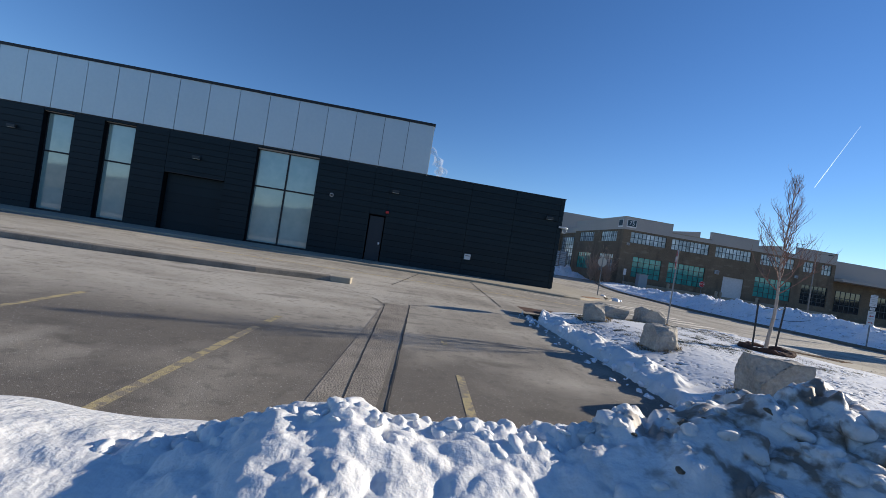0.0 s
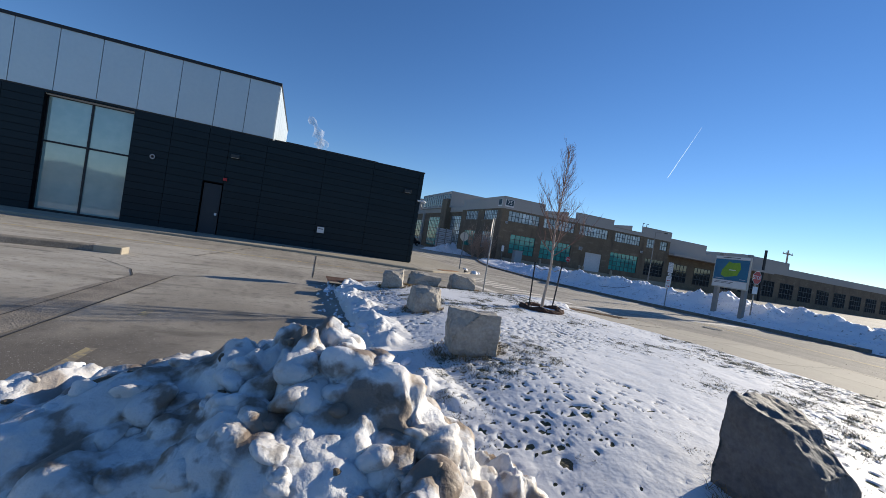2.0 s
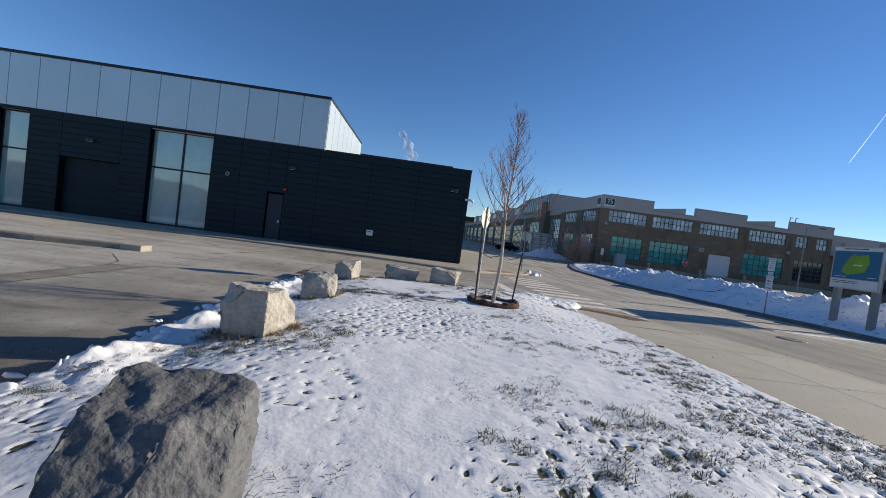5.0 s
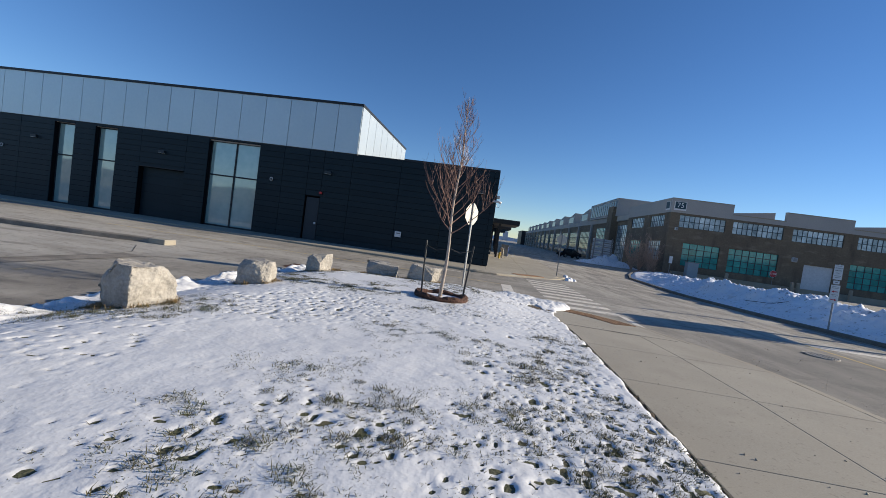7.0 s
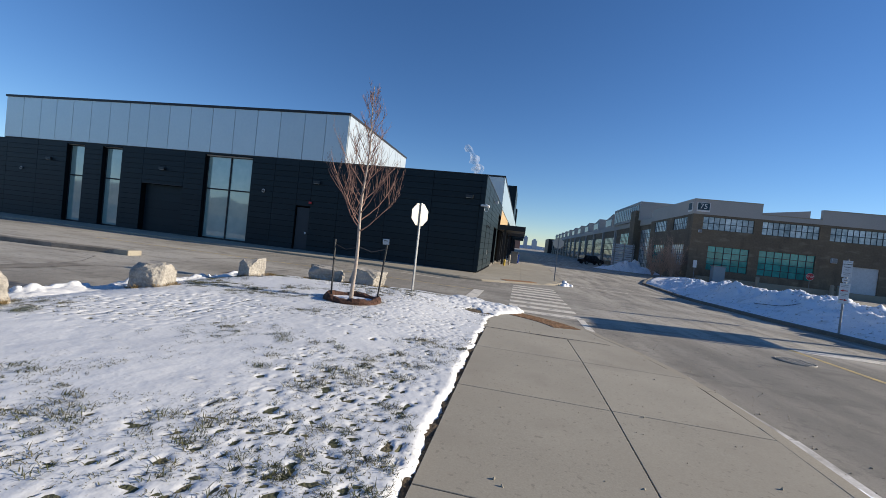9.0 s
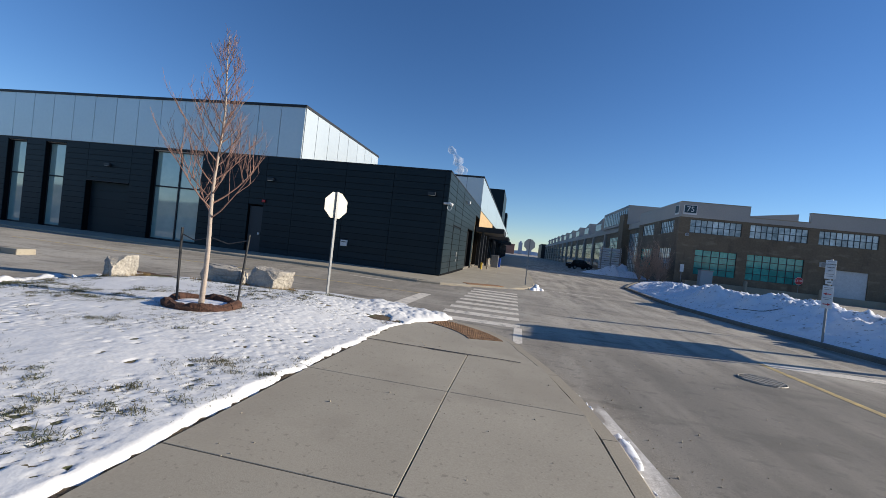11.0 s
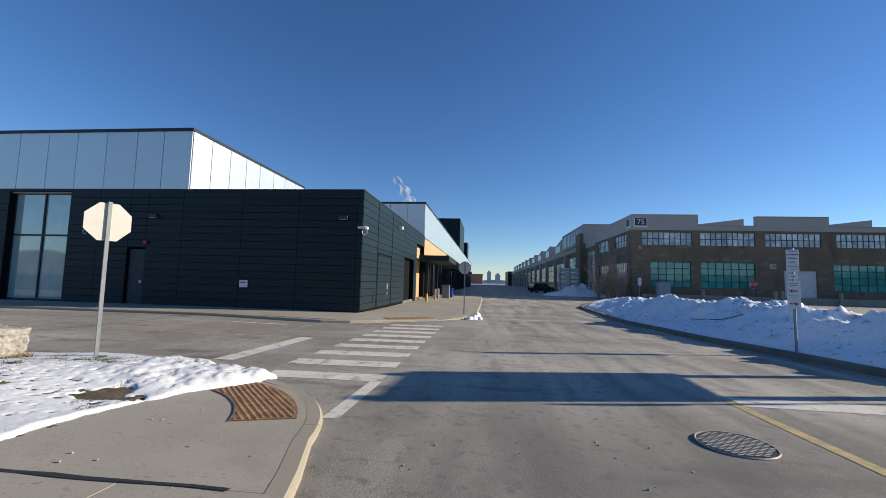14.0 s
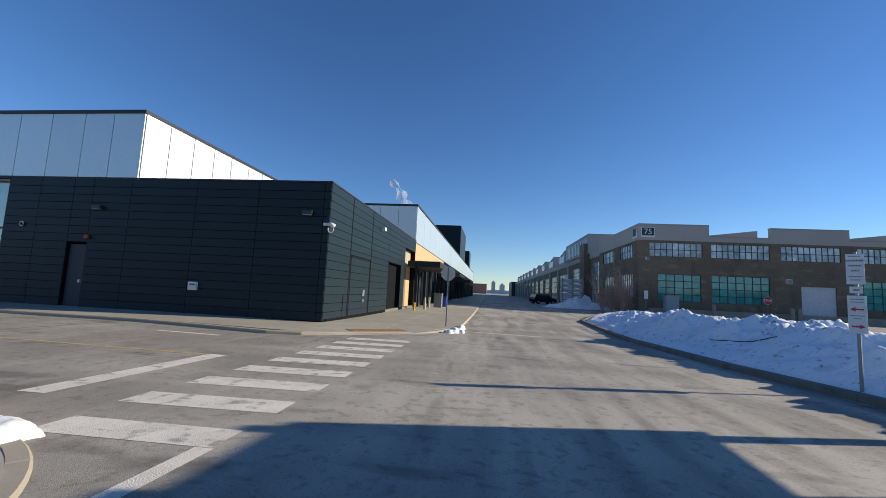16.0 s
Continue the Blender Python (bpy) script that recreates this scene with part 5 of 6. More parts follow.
for bx, bz, w in ((47.6, 4.3, 0.28), (32.9, 6.3, 0.17), (60.9, 5.6, 0.2)):
    e = thing("wall_box", bx, 56.7, bz, "pale steel junction box on brick wall", "wall box", "boxes on the brick building")
    block("casing", DOCK_WHITE, bx - w, bx + w, 56.5, 56.795, bz - w, bz + w, e, bevel=0.03)
    block("cover", STEEL, bx - w * 0.8, bx + w * 0.8, 56.47, 56.498, bz - w * 0.8, bz + w * 0.8, e)


# ---- young tree with stakes ----
def young_tree(x, y, z, height, seed, lean=0.05):
    rng = random.Random(seed)
    e = thing("young_tree", x, y, z, "bare young tree with reddish twigs, staked in mulch ring", "tree")
    n = 14
    stem = [(x + lean * (i / n) * height * 0.2 + 0.02 * math.sin(i * 0.9 + seed), y + 0.02 * math.cos(i * 0.7), z - 0.05 + (height + 0.05) * i / n) for i in range(n + 1)]
    bm = bmesh.new()
    tube(bm, stem, [0.038 * (1 - 0.93 * (i / n) ** 0.85) + 0.003 for i in range(n + 1)], 8)
    part("trunk", bm, BARK, e, smooth=True)
    bm_t = bmesh.new()

    def sprig(p, d, length, radius, depth):
        pts, rad = [Vector(p)], [radius]
        k = 5
        for i in range(k):
            d = (d + Vector((rng.gauss(0, 0.07), rng.gauss(0, 0.07), 0.13))).normalized()
            pts.append(pts[-1] + d * length / k)
            rad.append(radius * (1 - 0.8 * (i + 1) / k))
        tube(bm_t, pts, [max(r, 0.0018) for r in rad], 5 if depth == 0 else 3)
        if depth < 2:
            for i in range(rng.randint(5, 8) if depth == 0 else rng.randint(2, 4)):
                j = rng.uniform(0.25, 0.95) * k
                q = pts[int(j)].lerp(pts[min(int(j) + 1, k)], j % 1)
                a = rng.uniform(0, math.tau)
                side = Vector((math.cos(a), math.sin(a), 0.35))
                sprig(q, (d * 0.75 + side * 0.6).normalized(), length * rng.uniform(0.35, 0.6), radius * 0.5, depth + 1)
    count = 36
    for i in range(count):
        t = 0.33 + 0.62 * (i / count)
        j = t * n
        q = Vector(stem[int(j)]).lerp(Vector(stem[min(int(j) + 1, n)]), j % 1)
        a = i * 2.4 + rng.uniform(-0.4, 0.4)
        low = 1 - (t - 0.33) / 0.62
        length = (0.3 + 0.78 * low ** 1.3) * rng.uniform(0.75, 1.1)
        out = 0.5 + 0.95 * low ** 1.3
        sprig(q, Vector((math.cos(a) * out, math.sin(a) * out, 0.9)).normalized(), length, 0.005 + 0.008 * low, 0)
    part("crown", bm_t, TWIG, e, smooth=False)
    return e


TX, TY, TZ = 8.25, 8.08, 0.44
young_tree(TX, TY, TZ, 3.95, 5)
ring = thing("mulch_ring", TX, TY, TZ, "red-brown mulch ring with raised edge round young tree", "mulch")
bm = bmesh.new()
tube(bm, [(TX + (0.47 + 0.03 * math.sin(3 * a)) * math.cos(a), TY + (0.42 + 0.03 * math.cos(2 * a)) * math.sin(a), lawn_z(TX + 0.47 * math.cos(a), TY + 0.42 * math.sin(a)) + 0.03 + 0.02 * math.sin(5 * a)) for a in [math.tau * i / 48 for i in range(49)]], [0.07] * 49, 7)
for v in bm.verts:
    v.co += Vector([0.02 * noise.noise(v.co * 14 + Vector((k, 0, 0))) for k in (0, 7, 15)])
part("edging", bm, MULCH, ring)
bm = bmesh.new()
bmesh.ops.create_circle(bm, cap_ends=True, segments=28, radius=0.43, matrix=pose(TX, TY, TZ + 0.012))
part("mulch_bed", bm, SNOW, ring)
for sx, sy, tx in ((7.86, 8.05, 7.83), (8.66, 8.3, 8.76)):
    e = thing("tree_stake", sx, sy, TZ, "thin dark steel stake tied to young tree", "stake", "stakes of the young tree")
    bm = bmesh.new()
    tube(bm, [(sx, sy, TZ - 0.15), (tx, sy, 1.53)], [0.018, 0.018], 6)
    part("stake", bm, BLACK, e)
    bm = bmesh.new()
    tube(bm, [(tx + 0.0, sy, 1.44), ((tx + TX) / 2, (sy + TY) / 2, 1.36), (TX + 0.06, TY, 1.43)], [0.008] * 3, 5)
    part("tie", bm, BLACK, e)


# ---- signs ----
def octagon(bm, r, depth, y=0.0, z=0.0):
    pts = [(r * math.cos(radians(22.5 + 45 * i)) / math.cos(radians(22.5)), r * math.sin(radians(22.5 + 45 * i)) / math.cos(radians(22.5))) for i in range(8)]
    a, b = [bm.verts.new((u, y, z + v)) for u, v in pts], [bm.verts.new((u, y + depth, z + v)) for u, v in pts]
    bm.faces.new(a), bm.faces.new(b[::-1])
    for i in range(8):
        bm.faces.new((a[i], b[i], b[(i + 1) % 8], a[(i + 1) % 8]))


def stop_sign(x, y, z, top, facing, label, r=0.3, tab=False):
    """facing: degrees by which its lettered face is turned from looking to -y."""
    e = new("stop_sign")
    tagged(e, label, "stop sign", "stop signs")
    bm = bmesh.new()
    box(bm, -0.025, 0.025, 0.012, 0.05, -0.3, top - z + 0.02)
    part("post", bm, STEEL, e)
    bm = bmesh.new()
    octagon(bm, r, 0.004, 0.006, top - z - r)
    plate = part("plate", bm, SIGN_BACK, e)
    bm = bmesh.new()
    octagon(bm, r - 0.002, 0.003, 0.002, top - z - r)
    part("border", bm, WHITE, plate)
    bm = bmesh.new()
    octagon(bm, r - 0.022, 0.003, -0.002, top - z - r)
    part("field", bm, RED, plate)
    lettering("word", "STOP", 0.24 * r / 0.3, pose(0, -0.006, top - z - r, 90, 0, 0), WHITE, plate)
    if tab:
        bm = bmesh.new()
        box(bm, -0.18, 0.18, 0.0, 0.006, top - z - 2 * r - 0.45, top - z - 2 * r - 0.12)
        part("tab_plate", bm, WHITE, e)
    e.matrix_basis = pose(x, y, z, 0, 0, facing)
    return e


stop_sign(8.43, 11.75, 0.27, 2.64, 238, "stop sign seen from its bare aluminium back", tab=False)
stop_sign(13.4, 25.9, -0.04, 2.55, 180, "stop sign on far pavement corner, seen from its grey back")
stop_sign(22.5, 12.5, 0.2, 2.62, 2, "red octagonal stop sign on thin post in snow", tab=True)
stop_sign(45.0, 56.0, 0.0, 2.55, 0, "red octagonal stop sign in front of brick building", r=0.42)


def bars(owner, x0, x1, rows, mat, y=-0.012):
    """Plain bars for unreadable lines of writing."""
    for z0, z1, ins in rows:
        bm = bmesh.new()
        box(bm, x0 + ins, x1 - ins, y, y + 0.002, z0, z1)
        part("text_bar", bm, mat, owner)


def parking_sign(x, y, z, turn):
    e = new("parking_sign")
    tagged(e, "thin steel post with three white parking notices in snow", "road sign")
    bm = bmesh.new()
    box(bm, -0.025, 0.025, 0.0, 0.045, -0.4, 2.28)
    part("post", bm, STEEL, e)
    for z0, z1, w in ((1.7, 2.24, 0.118), (1.54, 1.66, 0.085), (0.84, 1.5, 0.122)):
        bm = bmesh.new()
        box(bm, -w, w, -0.01, -0.002, z0, z1)
        p = part("notice", bm, WHITE, e, bevel=0.003)
        if z0 > 1.6:
            for word, zz in (("AUTHORIZED", 2.12), ("PARKING", 2.03), ("ONLY", 1.94)):
                lettering("word", word, 0.039, pose(0, -0.0135, zz, 90, 0, 0), BLACK, p)
            bars(p, -w, w, ((2.19, 2.205, 0.04), (1.83, 1.845, 0.03), (1.77, 1.785, 0.05)), GREY_POST)
        elif z0 > 1.5:
            bars(p, -w, w, ((1.585, 1.615, 0.045),), GREY_POST)
        else:
            bars(p, -w, w, ((1.43, 1.445, 0.03), (1.38, 1.395, 0.035), (1.14, 1.155, 0.03), (1.09, 1.105, 0.07)), GREY_POST)
            for zz, s in ((1.26, -1), (0.96, 1)):
                bm = bmesh.new()
                vs = [bm.verts.new((s * u, -0.0135, zz + v)) for u, v in ((-0.08, -0.014), (0.02, -0.014), (0.02, -0.04), (0.095, 0), (0.02, 0.04), (0.02, 0.014), (-0.085, 0.014))]
                bm.faces.new(vs)
                part("arrow", bm, RED, p)
    e.matrix_basis = pose(x, y, z, 0, 0, turn)


parking_sign(21.65, 16.35, 0.27, -46)


def map_sign():
    e = new("map_board")
    tagged(e, "blue and green site map board on two square posts in snow", "notice board")
    for u in (-0.72, 0.72):
        bm = bmesh.new()
        box(bm, u - 0.09, u + 0.09, -0.09, 0.09, -0.6, 3.02)
        part("post", bm, GREY_POST, e, bevel=0.01)
    bm = bmesh.new()
    box(bm, -0.93, 0.93, -0.16, -0.092, 1.34, 2.88)
    board = part("board", bm, SIGN_BACK, e, bevel=0.008)
    for nm, mat, b in (("map_field", BLUE, (-0.88, 0.88, 1.72, 2.72)), ("footer", WHITE, (-0.88, 0.88, 1.39, 1.7)), ("header", WHITE, (-0.88, 0.88, 2.74, 2.85))):
        bm = bmesh.new()
        box(bm, b[0], b[1], -0.166, -0.161, b[2], b[3])
        part(nm, bm, mat, board)
    bm = bmesh.new()
    vs = [bm.verts.new((u, -0.169, v)) for u, v in ((-0.5, 1.95), (-0.28, 1.86), (0.1, 1.92), (0.36, 1.98), (0.5, 2.3), (0.42, 2.6), (0.05, 2.56), (-0.15, 2.62), (-0.34, 2.35), (-0.46, 2.2))]
    bm.faces.new(vs)
    part("map_shape", bm, GREEN, board)
    for a, b, c, d in ((-0.5, 0.4, 2.79, 2.82), (-0.8, 0.2, 1.62, 1.64), (-0.8, 0.1, 1.56, 1.58), (-0.75, -0.3, 1.78, 1.8), (-0.1, 0.25, 2.2, 2.24), (0.5, 0.8, 1.8, 1.82)):
        bm = bmesh.new()
        box(bm, a, b, -0.172, -0.1695, c, d)
        part("text_bar", bm, BLACK if c > 2.7 or c < 1.7 else WHITE, board)
    e.matrix_basis = pose(22.28, 13.45, 0.3, 0, 0, -97)


map_sign()


def back_board(x, y, z, turn):
    e = new("billboard_back")
    tagged(e, "back of white slatted hoarding on posts, in snow pile", "sign board")
    for u in (-1.3, 0.1, 1.4):
        bm = bmesh.new()
        box(bm, u - 0.07, u + 0.07, -0.2, -0.062, -0.5, 4.15)
        part("post", bm, GREY_POST, e)
    for k in range(5):
        bm = bmesh.new()
        box(bm, -1.6, 1.6, -0.06, -0.002, 0.85 + 0.64 * k, 1.4 + 0.64 * k)
        part("slat", bm, DOCK_WHITE, e)
    for k in range(5):
        bm = bmesh.new()
        box(bm, -1.6, 1.6, -0.1, -0.061, 1.06 + 0.64 * k, 1.12 + 0.64 * k)
        part("rail", bm, STEEL, e)
    e.matrix_basis = pose(x, y, z, 0, 0, turn)


back_board(26.4, 66.0, 0.0, 8)
pile = sheet("snow_mound", steps(21.5, 33.5, 0.2), steps(62.0, 70.0, 0.2), lambda x, y: ground_z(x, y) - 0.2 + 1.75 * math.exp(-((x - 27.4) / 3.4) ** 2 - ((y - 66.0) / 1.8) ** 2) * (0.9 + 0.6 * fractal(x, y, 0.7, 4)), VERGE_SNOW)
tagged(pile, "heap of white ploughed snow round the hoarding", "snow heap")


SHRUB = material("tan_stem", (0.5, 0.34, 0.25), 0.85, other=(0.32, 0.2, 0.14), scale=3, fine=20, amount=0.8, bump=0.0)


def shrub(x, y, z, h, seed):
    rng = random.Random(seed)
    e = thing("shrub", x, y, z, "bare reddish shrub in snow by brick building", "shrub", "shrubs by the brick building")
    bm = bmesh.new()
    for i in range(16):
        a, o = rng.uniform(0, math.tau), rng.uniform(0.03, 0.42)
        d = Vector((math.cos(a) * o, math.sin(a) * o, 1)).normalized()
        L = h * rng.uniform(0.6, 1.05)
        p = [Vector((x, y, z - 0.1))]
        for k in range(4):
            d = (d + Vector((rng.gauss(0, 0.14), rng.gauss(0, 0.14), 0.03))).normalized()
            p.append(p[-1] + d * L / 4)
        tube(bm, p, [0.035, 0.026, 0.018, 0.012, 0.006], 3)
        for k in (1, 1, 2, 2, 2, 3, 3, 3, 3, 4, 4):
            d2 = (d + Vector((rng.gauss(0, 0.55), rng.gauss(0, 0.55), 0.25))).normalized()
            q = p[k].lerp(p[k - 1], rng.random())
            tip = q + d2 * h * rng.uniform(0.12, 0.24)
            tube(bm, [q, tip], [0.014, 0.006], 3)
            for side in range(2):
                d3 = (d2 + Vector((rng.gauss(0, 0.6), rng.gauss(0, 0.6), 0.1))).normalized()
                m = q.lerp(tip, rng.uniform(0.4, 0.9))
                tube(bm, [m, m + d3 * h * 0.1], [0.008, 0.004], 3)
    tagged(part("crown", bm, SHRUB, e), kind="stuff")


for i, (x, y, h) in enumerate(((28.0, 56.6, 4.9), (29.2, 57.3, 4.2), (30.2, 56.6, 5.2), (31.2, 57.5, 3.6))):
    shrub(x, y, 0.05, h, i + 3)
CABINET = material("blue_grey_enamel", (0.25, 0.32, 0.36), 0.5, other=(0.2, 0.26, 0.3), scale=2, fine=10, bump=0.03)
post = thing("marker_post", 32.3, 55.4, 0.0, "thin post with small white notice by brick building", "road sign")
block("post", STEEL, 32.27, 32.33, 55.4, 55.46, -0.2, 2.6, post)
block("notice", WHITE, 32.1, 32.5, 55.36, 55.395, 1.7, 2.6, post)
util = thing("utility_box", 34.6, 54.8, 0.0, "grey steel utility cabinet by brick building", "utility box")
block("cabinet", CABINET, 34.0, 35.3, 54.4, 55.2, -0.2, 2.1, util, bevel=0.03)
block("lid", STEEL, 33.95, 35.35, 54.35, 55.25, 2.105, 2.2, util)
for x in (39.2, 46.9, 47.6, 53.6):
    e = thing("concrete_bollard", x, 55.3, 0.0, "pale concrete bollard before brick wall", "bollard", "bollards by the brick building")
    bm = bmesh.new()
    tube(bm, [(x, 55.3, -0.2), (x, 55.3, 1.35), (x, 55.3, 1.45)], [0.2, 0.2, 0.1], 10)
    part("post", bm, KERB, e)


def street_lamp(x, y, h, arm):
    e = thing("street_lamp", x, y, 0.0, "tall grey street lamp with single arm", "street lamp")
    bm = bmesh.new()
    tube(bm, [(x, y, -0.2), (x, y, h)], [0.11, 0.06], 8)
    part("pole", bm, GREY_POST, e)
    bm = bmesh.new()
    tube(bm, [(x, y, h - 0.1), (x + arm * 0.5, y, h + 0.1), (x + arm, y, h + 0.12)], [0.04, 0.035, 0.03], 6)
    part("arm", bm, GREY_POST, e)
    block("lantern", BLACK, x + arm - 0.05, x + arm + 0.6, y - 0.14, y + 0.14, h + 0.06, h + 0.18, e, bevel=0.02)


street_lamp(58.5, 52.0, 9.0, 2.0)


# ---- parked car far up the road ----
def car(x, y, z, turn):
    e = new("parked_car")
    tagged(e, "black parked sport utility car beside the brick wing", "car")
    prof = [(-2.3, 0.35), (-2.3, 0.95), (-2.1, 1.1), (-1.9, 1.7), (0.5, 1.75), (1.2, 1.1), (2.1, 0.98), (2.3, 0.7), (2.3, 0.35)]
    bm = bmesh.new()
    a, b = [bm.verts.new((u, -0.93, v)) for u, v in prof], [bm.verts.new((u, 0.93, v)) for u, v in prof]
    bm.faces.new(a), bm.faces.new(b[::-1])
    for i in range(len(prof)):
        bm.faces.new((a[i], b[i], b[(i + 1) % len(prof)], a[(i + 1) % len(prof)]))
    part("body", bm, CAR_PAINT, e, bevel=0.06)
    for s in (-1, 1):
        bm = bmesh.new()
        box(bm, -1.8, 0.6, s * 0.935 - 0.01, s * 0.935 + 0.01, 1.15, 1.6)
        part("side_window", bm, DARK_GLASS, e)
        for u in (-1.45, 1.45):
            bm = bmesh.new()
            tube(bm, [(u, s * 0.72, 0.36), (u, s * 0.96, 0.36)], [0.36, 0.36], 18)
            wh = part("wheel", bm, TYRE, e)
            bm = bmesh.new()
            tube(bm, [(u, s * 0.955, 0.36), (u, s * 0.975, 0.36)], [0.22, 0.22], 14)
            part("rim", bm, STEEL, wh)
    e.matrix_basis = pose(x, y, z, 0, 0, turn)
    return e


c = car(24.6, 82, 0.0, 25)
dark = thing("far_shed", 34, 300, 0.0, "dark low shed at far end of road", "building")
block("wall", BLACK_METAL, 30, 60, 292, 330, -0.3, 9.6, dark)
block("roof", BLACK_METAL, 29.8, 60.2, 291.8, 330.2, 9.61, 10.0, dark)

# ---- far skyline ----
for i, (x, w, h) in enumerate(((-18, 22, 22), (20, 14, 42), (50, 18, 33), (-60, 40, 14), (90, 60, 12))):
    e = thing("tower", x, 1500, 0, "hazy distant city tower block on horizon", "tower", "towers on the horizon")
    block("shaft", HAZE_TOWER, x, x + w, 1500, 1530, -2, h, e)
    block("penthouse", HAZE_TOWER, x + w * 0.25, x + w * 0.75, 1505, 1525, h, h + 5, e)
e = thing("far_brick_block", 10, 620, 0, "low distant reddish brick block", "building")
block("wall", FAR_RED, -14, 10, 620, 650, -1, 14, e)
block("roof", FAR_RED, -14.5, 10.5, 619.5, 650.5, 14.01, 14.8, e)
# The tree line shares the haze-blue colour of the towers.
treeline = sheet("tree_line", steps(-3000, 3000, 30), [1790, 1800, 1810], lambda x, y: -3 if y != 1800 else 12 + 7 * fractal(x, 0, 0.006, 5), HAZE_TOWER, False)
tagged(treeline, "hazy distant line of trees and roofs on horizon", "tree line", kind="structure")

# condensation trail in the sky, its sunlit white given by emission
eye0 = Vector((5.5, 0, 1.7))
p0, p1 = eye0 + 3200 * Vector((0.7179, 0.6630, 0.2121)), eye0 + 3200 * Vector((0.7279, 0.6107, 0.3117))
bm = bmesh.new()
tube(bm, [p0.lerp(p1, k / 12) for k in range(13)], [1.7 - 1.35 * abs(k / 12 - 0.2) ** 0.6 for k in range(13)], 6)
trail = part("vapour_trail", bm, CLOUD)
tagged(trail, "thin white aircraft vapour trail in blue sky", "vapour trail", kind="structure")


stick = thing("fallen_pole", 22.6, 20.7, 0.6, "thin dark pole lying on the snow bank", "pole")
bm = bmesh.new()
ends = Vector((21.95, 21.8)), Vector((22.6, 19.6))
rest = [bank_z(*ends[0].lerp(ends[1], k / 24)) for k in range(25)]
tube(bm, [(*ends[0].lerp(ends[1], k / 8), sum(rest[max(0, 3 * k - 4):3 * k + 5]) / len(rest[max(0, 3 * k - 4):3 * k + 5]) + 0.02) for k in range(9)], [0.012] * 9, 6)
part("pole", bm, BLACK, stick)


# ---- snow remnants along kerbs ----
def crumbs(name, spots, label, mat=VERGE_SNOW, seed=2):
    rng = random.Random(seed)
    bm = bmesh.new()
    for x, y, z, r in spots:
        m = pose(x, y, z, rng.uniform(0, 360), rng.uniform(0, 360), rng.uniform(0, 360)) @ Matrix.Diagonal((1.4, 1.0, 0.7, 1))
        made = bmesh.ops.create_icosphere(bm, subdivisions=2 if r > 0.03 else 1, radius=r, matrix=m)
        for v in made["verts"]:
            d = v.co - m.translation
            v.co += d * (0.9 * noise.noise(d * (0.9 / r) + Vector((x * 7, y * 7, 0))) + 0.5 * abs(noise.noise(d * (2.2 / r) + Vector((x * 3, y * 3, 4)))))
    return tagged(part(name, bm, mat, smooth=True), label, "snow", kind="stuff")


GUTTER = ((5.2, 13.7), (6.2, 13.66), (7.2, 13.54), (8, 13.39))
rng = random.Random(44)
sp = []
for k in range(420):
    y = rng.uniform(-6, 7.6)
    if fractal(0, y, 0.8, 3, 3) + rng.uniform(-0.2, 0.2) > -0.05:
        x = along(GUTTER, y) + 0.03 + abs(rng.gauss(0.03, 0.05))
        sp.append((x, y, ground_z(x, y) + 0.004, rng.uniform(0.006, 0.019)))
crumbs("kerb_snow", sp, "crumbs of dirty snow in the gutter")


def snow_patch(name, cx, cy, rx, ry, h, base, label):
    def z_at(x, y):
        d = ((x - cx) / rx) ** 2 + ((y - cy) / ry) ** 2 + 0.5 * fractal(x, y, 3, 3)
        rim = 1 - smooth01(0.8, 1.25, math.hypot((x - cx) / rx, (y - cy) / ry))
        return base - 0.1 + rim * (h + 0.1) * (1 - smooth01(0.1, 1.0, d)) + rim * (0.25 * h * (puffs(Vector((x, y, 0)), 3.0, 4) - 0.4) if d < 1 else 0)
    return tagged(sheet(name, steps(cx - rx * 1.4, cx + rx * 1.4, 0.035), steps(cy - ry * 1.4, cy + ry * 1.4, 0.035), z_at, VERGE_SNOW), label, "snow", kind="structure")


for y, long, wide in ((6.35, 0.5, 0.1), (5.4, 0.34, 0.09), (4.3, 0.7, 0.12), (2.6, 0.8, 0.13), (0.8, 0.7, 0.12), (-1.2, 0.9, 0.13)):
    snow_patch("kerb_drift", along(GUTTER, y) + 0.1, y, wide, long, 0.05, ground_z(13.8, y) + 0.005, "thin drift of old snow left in the gutter")
for cx, cy, rx, ry, h in ((13.9, 24.3, 0.26, 0.3, 0.13), (14.05, 24.85, 0.2, 0.34, 0.1), (13.72, 24.0, 0.2, 0.2, 0.08), (14.2, 24.4, 0.14, 0.2, 0.06)):
    snow_patch("corner_snow", cx, cy, rx, ry, h, ground_z(cx, cy) + 0.05, "small pile of dirty snow at the far kerb corner")
snow_patch("corner_snow", 14.05, 26.3, 0.2, 0.3, 0.12, ground_z(14, 26) + 0.06, "small lump of snow on the far kerb")
sp = []
for k in range(110):
    y = rng.uniform(2.6, 11)
    x = 3.55 + rng.gauss(0.05, 0.16)
    sp.append((x, y, max(ground_z(x, y), lawn_z(x, y)), rng.uniform(0.015, 0.055)))
crumbs("edge_snow", sp, "broken lumps of snow along lawn kerb", seed=9)
lawn_kerb = thing("kerb_lawn", 3.5, 6, 0.04, "concrete kerb along the edge of the snowy lawn", "kerb", kind="structure")
kerb_run(lawn_kerb, [(4.4, 11.5), (5.4, 11.85), (8.5, 12.3), (10.2, 12.1), (10.8, 11.72)], width=0.18, top=0.12, step=1.5, side=1)
bm = bmesh.new()
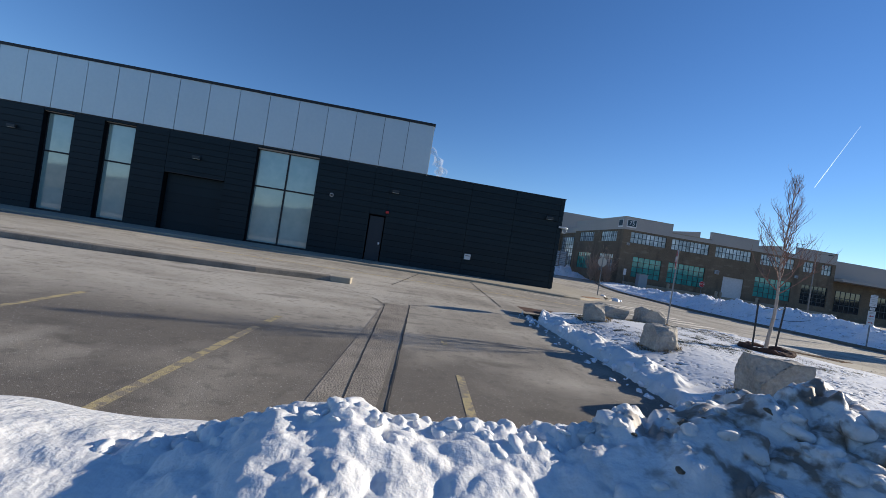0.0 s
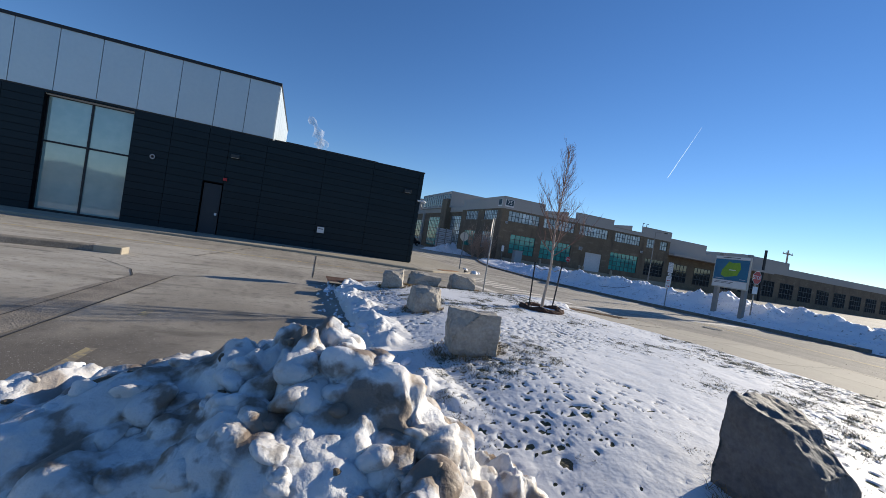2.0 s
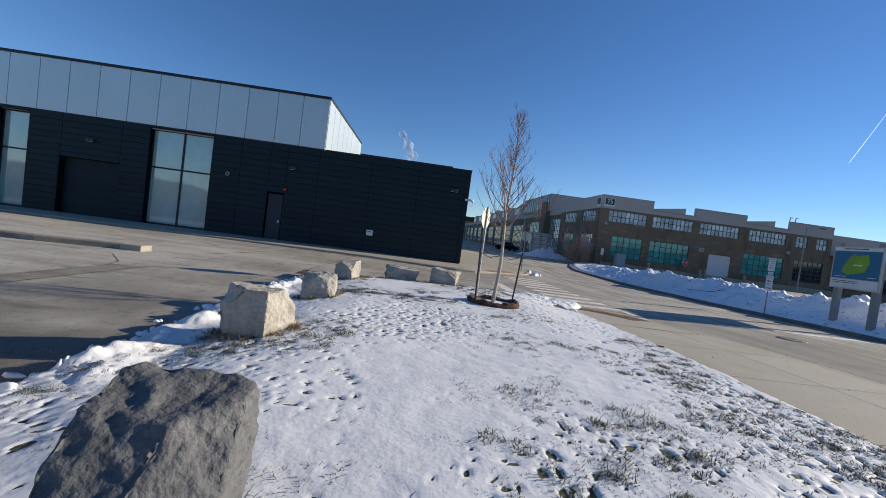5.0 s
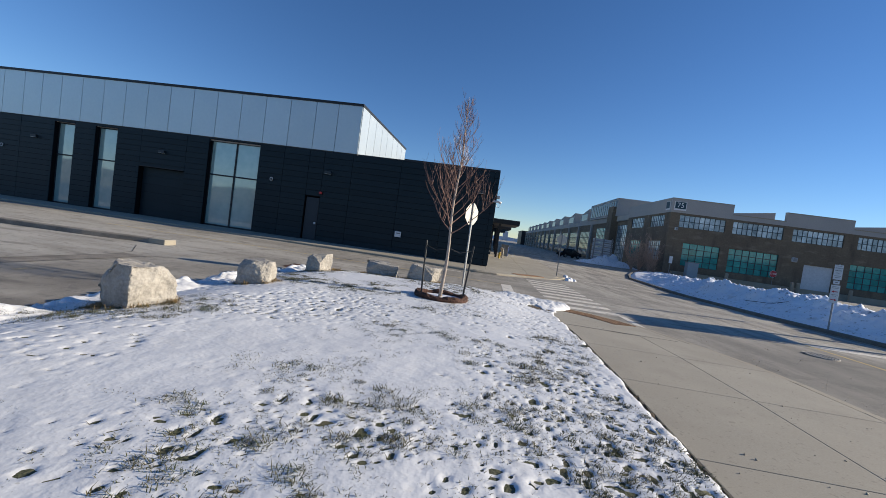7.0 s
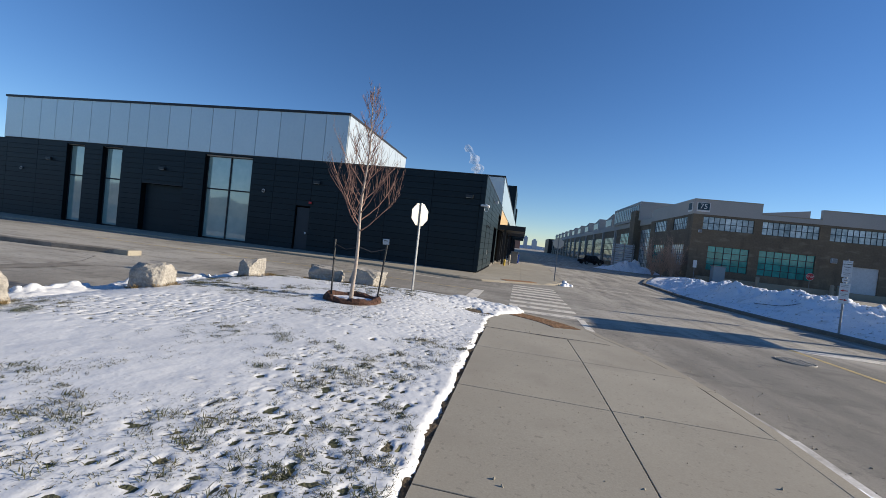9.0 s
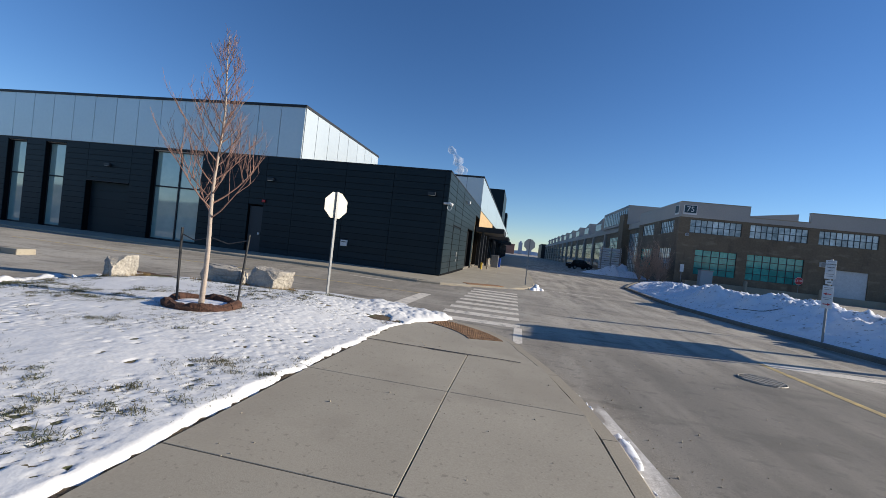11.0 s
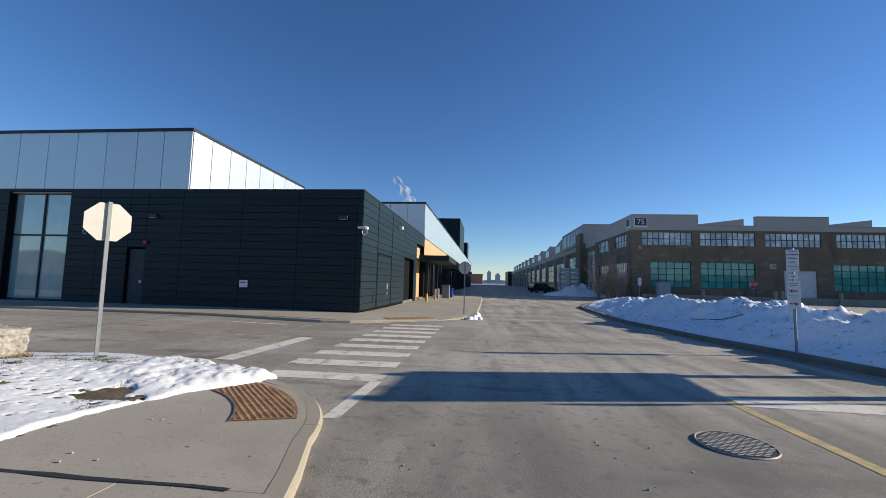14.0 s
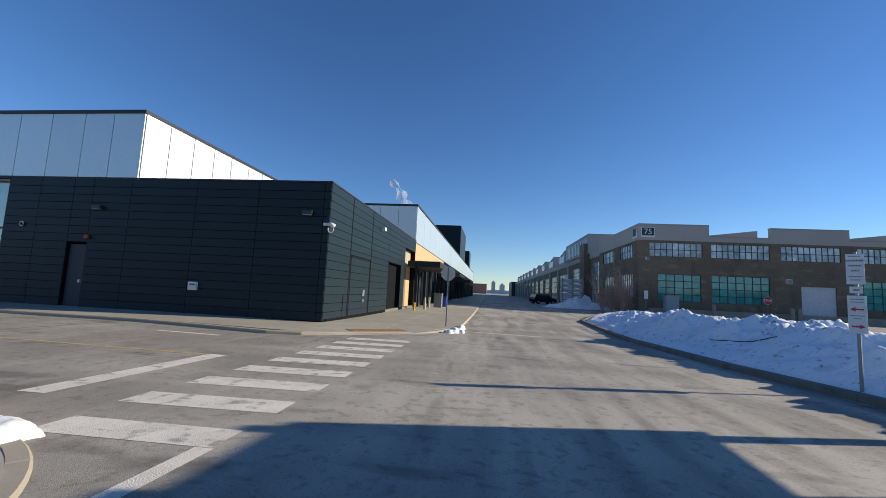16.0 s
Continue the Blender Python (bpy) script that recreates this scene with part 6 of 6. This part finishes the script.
bmesh.ops.create_grid(bm, x_segments=14, y_segments=10, size=0.5, matrix=pose(4.1, 11.0, 0.2))
for v in bm.verts:
    v.co = Vector((4.35 + (v.co.x - 4.1) * 1.7, 10.95 + (v.co.y - 11) * 1.0, 0.2 + 0.03 * noise.noise(v.co * 6)))
tagged(part("leaf_litter", bm, MULCH, None, smooth=True), "patch of brown leaf litter at lawn corner", "leaf litter", kind="structure")


rng = random.Random(70)
grit = []
for k in range(420):
    x, y = rng.uniform(10.9, 16.0), rng.uniform(2.5, 13.5)
    if rng.random() < 0.35:
        x = 13.75 + abs(rng.gauss(0, 0.3)) - max(0, y - 6) * 0.1
    if math.hypot(x - 10.2, y - 8.9) < 2.7 or x < 13.4:
        if y > 8.4 and math.hypot(x - 10.2, y - 8.9) > 2.6 or lawn_inside(x, y) > -0.1:
            continue
        z = walk_z(x, y) + 0.002
    elif x > 13.76:
        z = ground_z(x, y) + 0.002
    else:
        continue
    grit.append((x, y, z, rng.choice((0.004, 0.005, 0.006, 0.009))))
crumbs("grit", grit, "scattered grit stones on pavement and road", mat=KERB, seed=6)


# ---- steam over the rear hall ----
STEAM = bpy.data.materials.new("steam")
STEAM.use_nodes = True
sn, sl = STEAM.node_tree.nodes, STEAM.node_tree.links
tr, mx, nz, mr, gg = (sn.new("ShaderNode" + k) for k in ("BsdfTransparent", "MixShader", "TexNoise", "MapRange", "NewGeometry"))
sn["Principled BSDF"].inputs["Base Color"].default_value = (0.85, 0.87, 0.9, 1)
sn["Principled BSDF"].inputs["Roughness"].default_value = 1.0
nz.inputs["Scale"].default_value, nz.inputs["Detail"].default_value = 0.55, 5
mr.inputs[1].default_value, mr.inputs[2].default_value, mr.inputs[3].default_value, mr.inputs[4].default_value = 0.34, 0.66, 0.0, 0.34
sl.new(gg.outputs["Position"], nz.inputs["Vector"]), sl.new(nz.outputs[0], mr.inputs[0]), sl.new(mr.outputs[0], mx.inputs[0])
sl.new(tr.outputs[0], mx.inputs[1]), sl.new(sn["Principled BSDF"].outputs[0], mx.inputs[2])
sl.new(mx.outputs[0], sn["Material Output"].inputs["Surface"])
bm = bmesh.new()
rng = random.Random(3)
for k in range(3):
    path = [(5.0 - 1.9 * u ** 1.3 + 0.5 * math.sin(5 * u + k) * u + 0.4 * (k - 1) * u, 59 + 0.3 * k, 8.8 + (6.8 - 1.3 * k) * u) for u in [i / 22 for i in range(23)]]
    tube(bm, path, [(0.12 + 0.75 * math.sin(math.pi * min(1, 0.12 + 0.8 * i / 22)) * (0.5 + 0.5 * i / 22)) * (0.8 + 0.35 * math.sin(i * 1.3 + 2 * k)) for i in range(23)], 18)
for v in bm.verts:
    v.co += Vector((noise.fractal(v.co * 0.8, 1.0, 2.0, 3), 0, noise.fractal(v.co * 0.8 + Vector((7, 0, 0)), 1.0, 2.0, 3))) * 0.35
tagged(part("steam_plume", bm, STEAM, smooth=True), "thin white steam plume above rear hall roof", "steam", kind="structure")


# ring of far trees and roofs behind the walker, seen only in the windows
bm = bmesh.new()
FAR_TREES = material("far_trees", (0.09, 0.09, 0.085), 0.95, other=(0.15, 0.15, 0.15), scale=0.02, fine=0.12, amount=1.0, bump=0.0)
last = None
for k in range(121):
    a = radians(178 + 184 * k / 120)
    x, y = 10 + 340 * math.cos(a), 10 + 340 * math.sin(a)
    h = 13 + 8 * noise.fractal((k * 0.23, 0, 0), 1.0, 2.0, 4)
    now = [bm.verts.new((x, y, -1)), bm.verts.new((x, y, h)), bm.verts.new((10 + 360 * math.cos(a), 10 + 360 * math.sin(a), -1))]
    if last:
        bm.faces.new((last[0], now[0], now[1], last[1])), bm.faces.new((last[1], now[1], now[2], last[2]))
    last = now
tagged(part("backdrop_trees", bm, FAR_TREES), "distant dark line of trees and roofs", "tree line", kind="structure")


def utility_pole(x, y, h):
    e = thing("utility_pole", x, y, 0.0, "distant wooden utility pole with crossarm", "utility pole")
    bm = bmesh.new()
    tube(bm, [(x, y, -0.3), (x, y, h)], [0.3, 0.2], 8)
    part("pole", bm, BARK, e)
    block("crossarm", BARK, x - 2.2, x + 2.2, y - 0.12, y + 0.12, h - 1.3, h - 1.0, e)
    for u in (-2.0, -0.8, 0.8, 2.0):
        bm = bmesh.new()
        tube(bm, [(x + u, y, h - 1.0), (x + u, y, h - 0.6)], [0.09, 0.06], 6)
        part("insulator", bm, WHITE, e)


utility_pole(138, 78, 15.5)
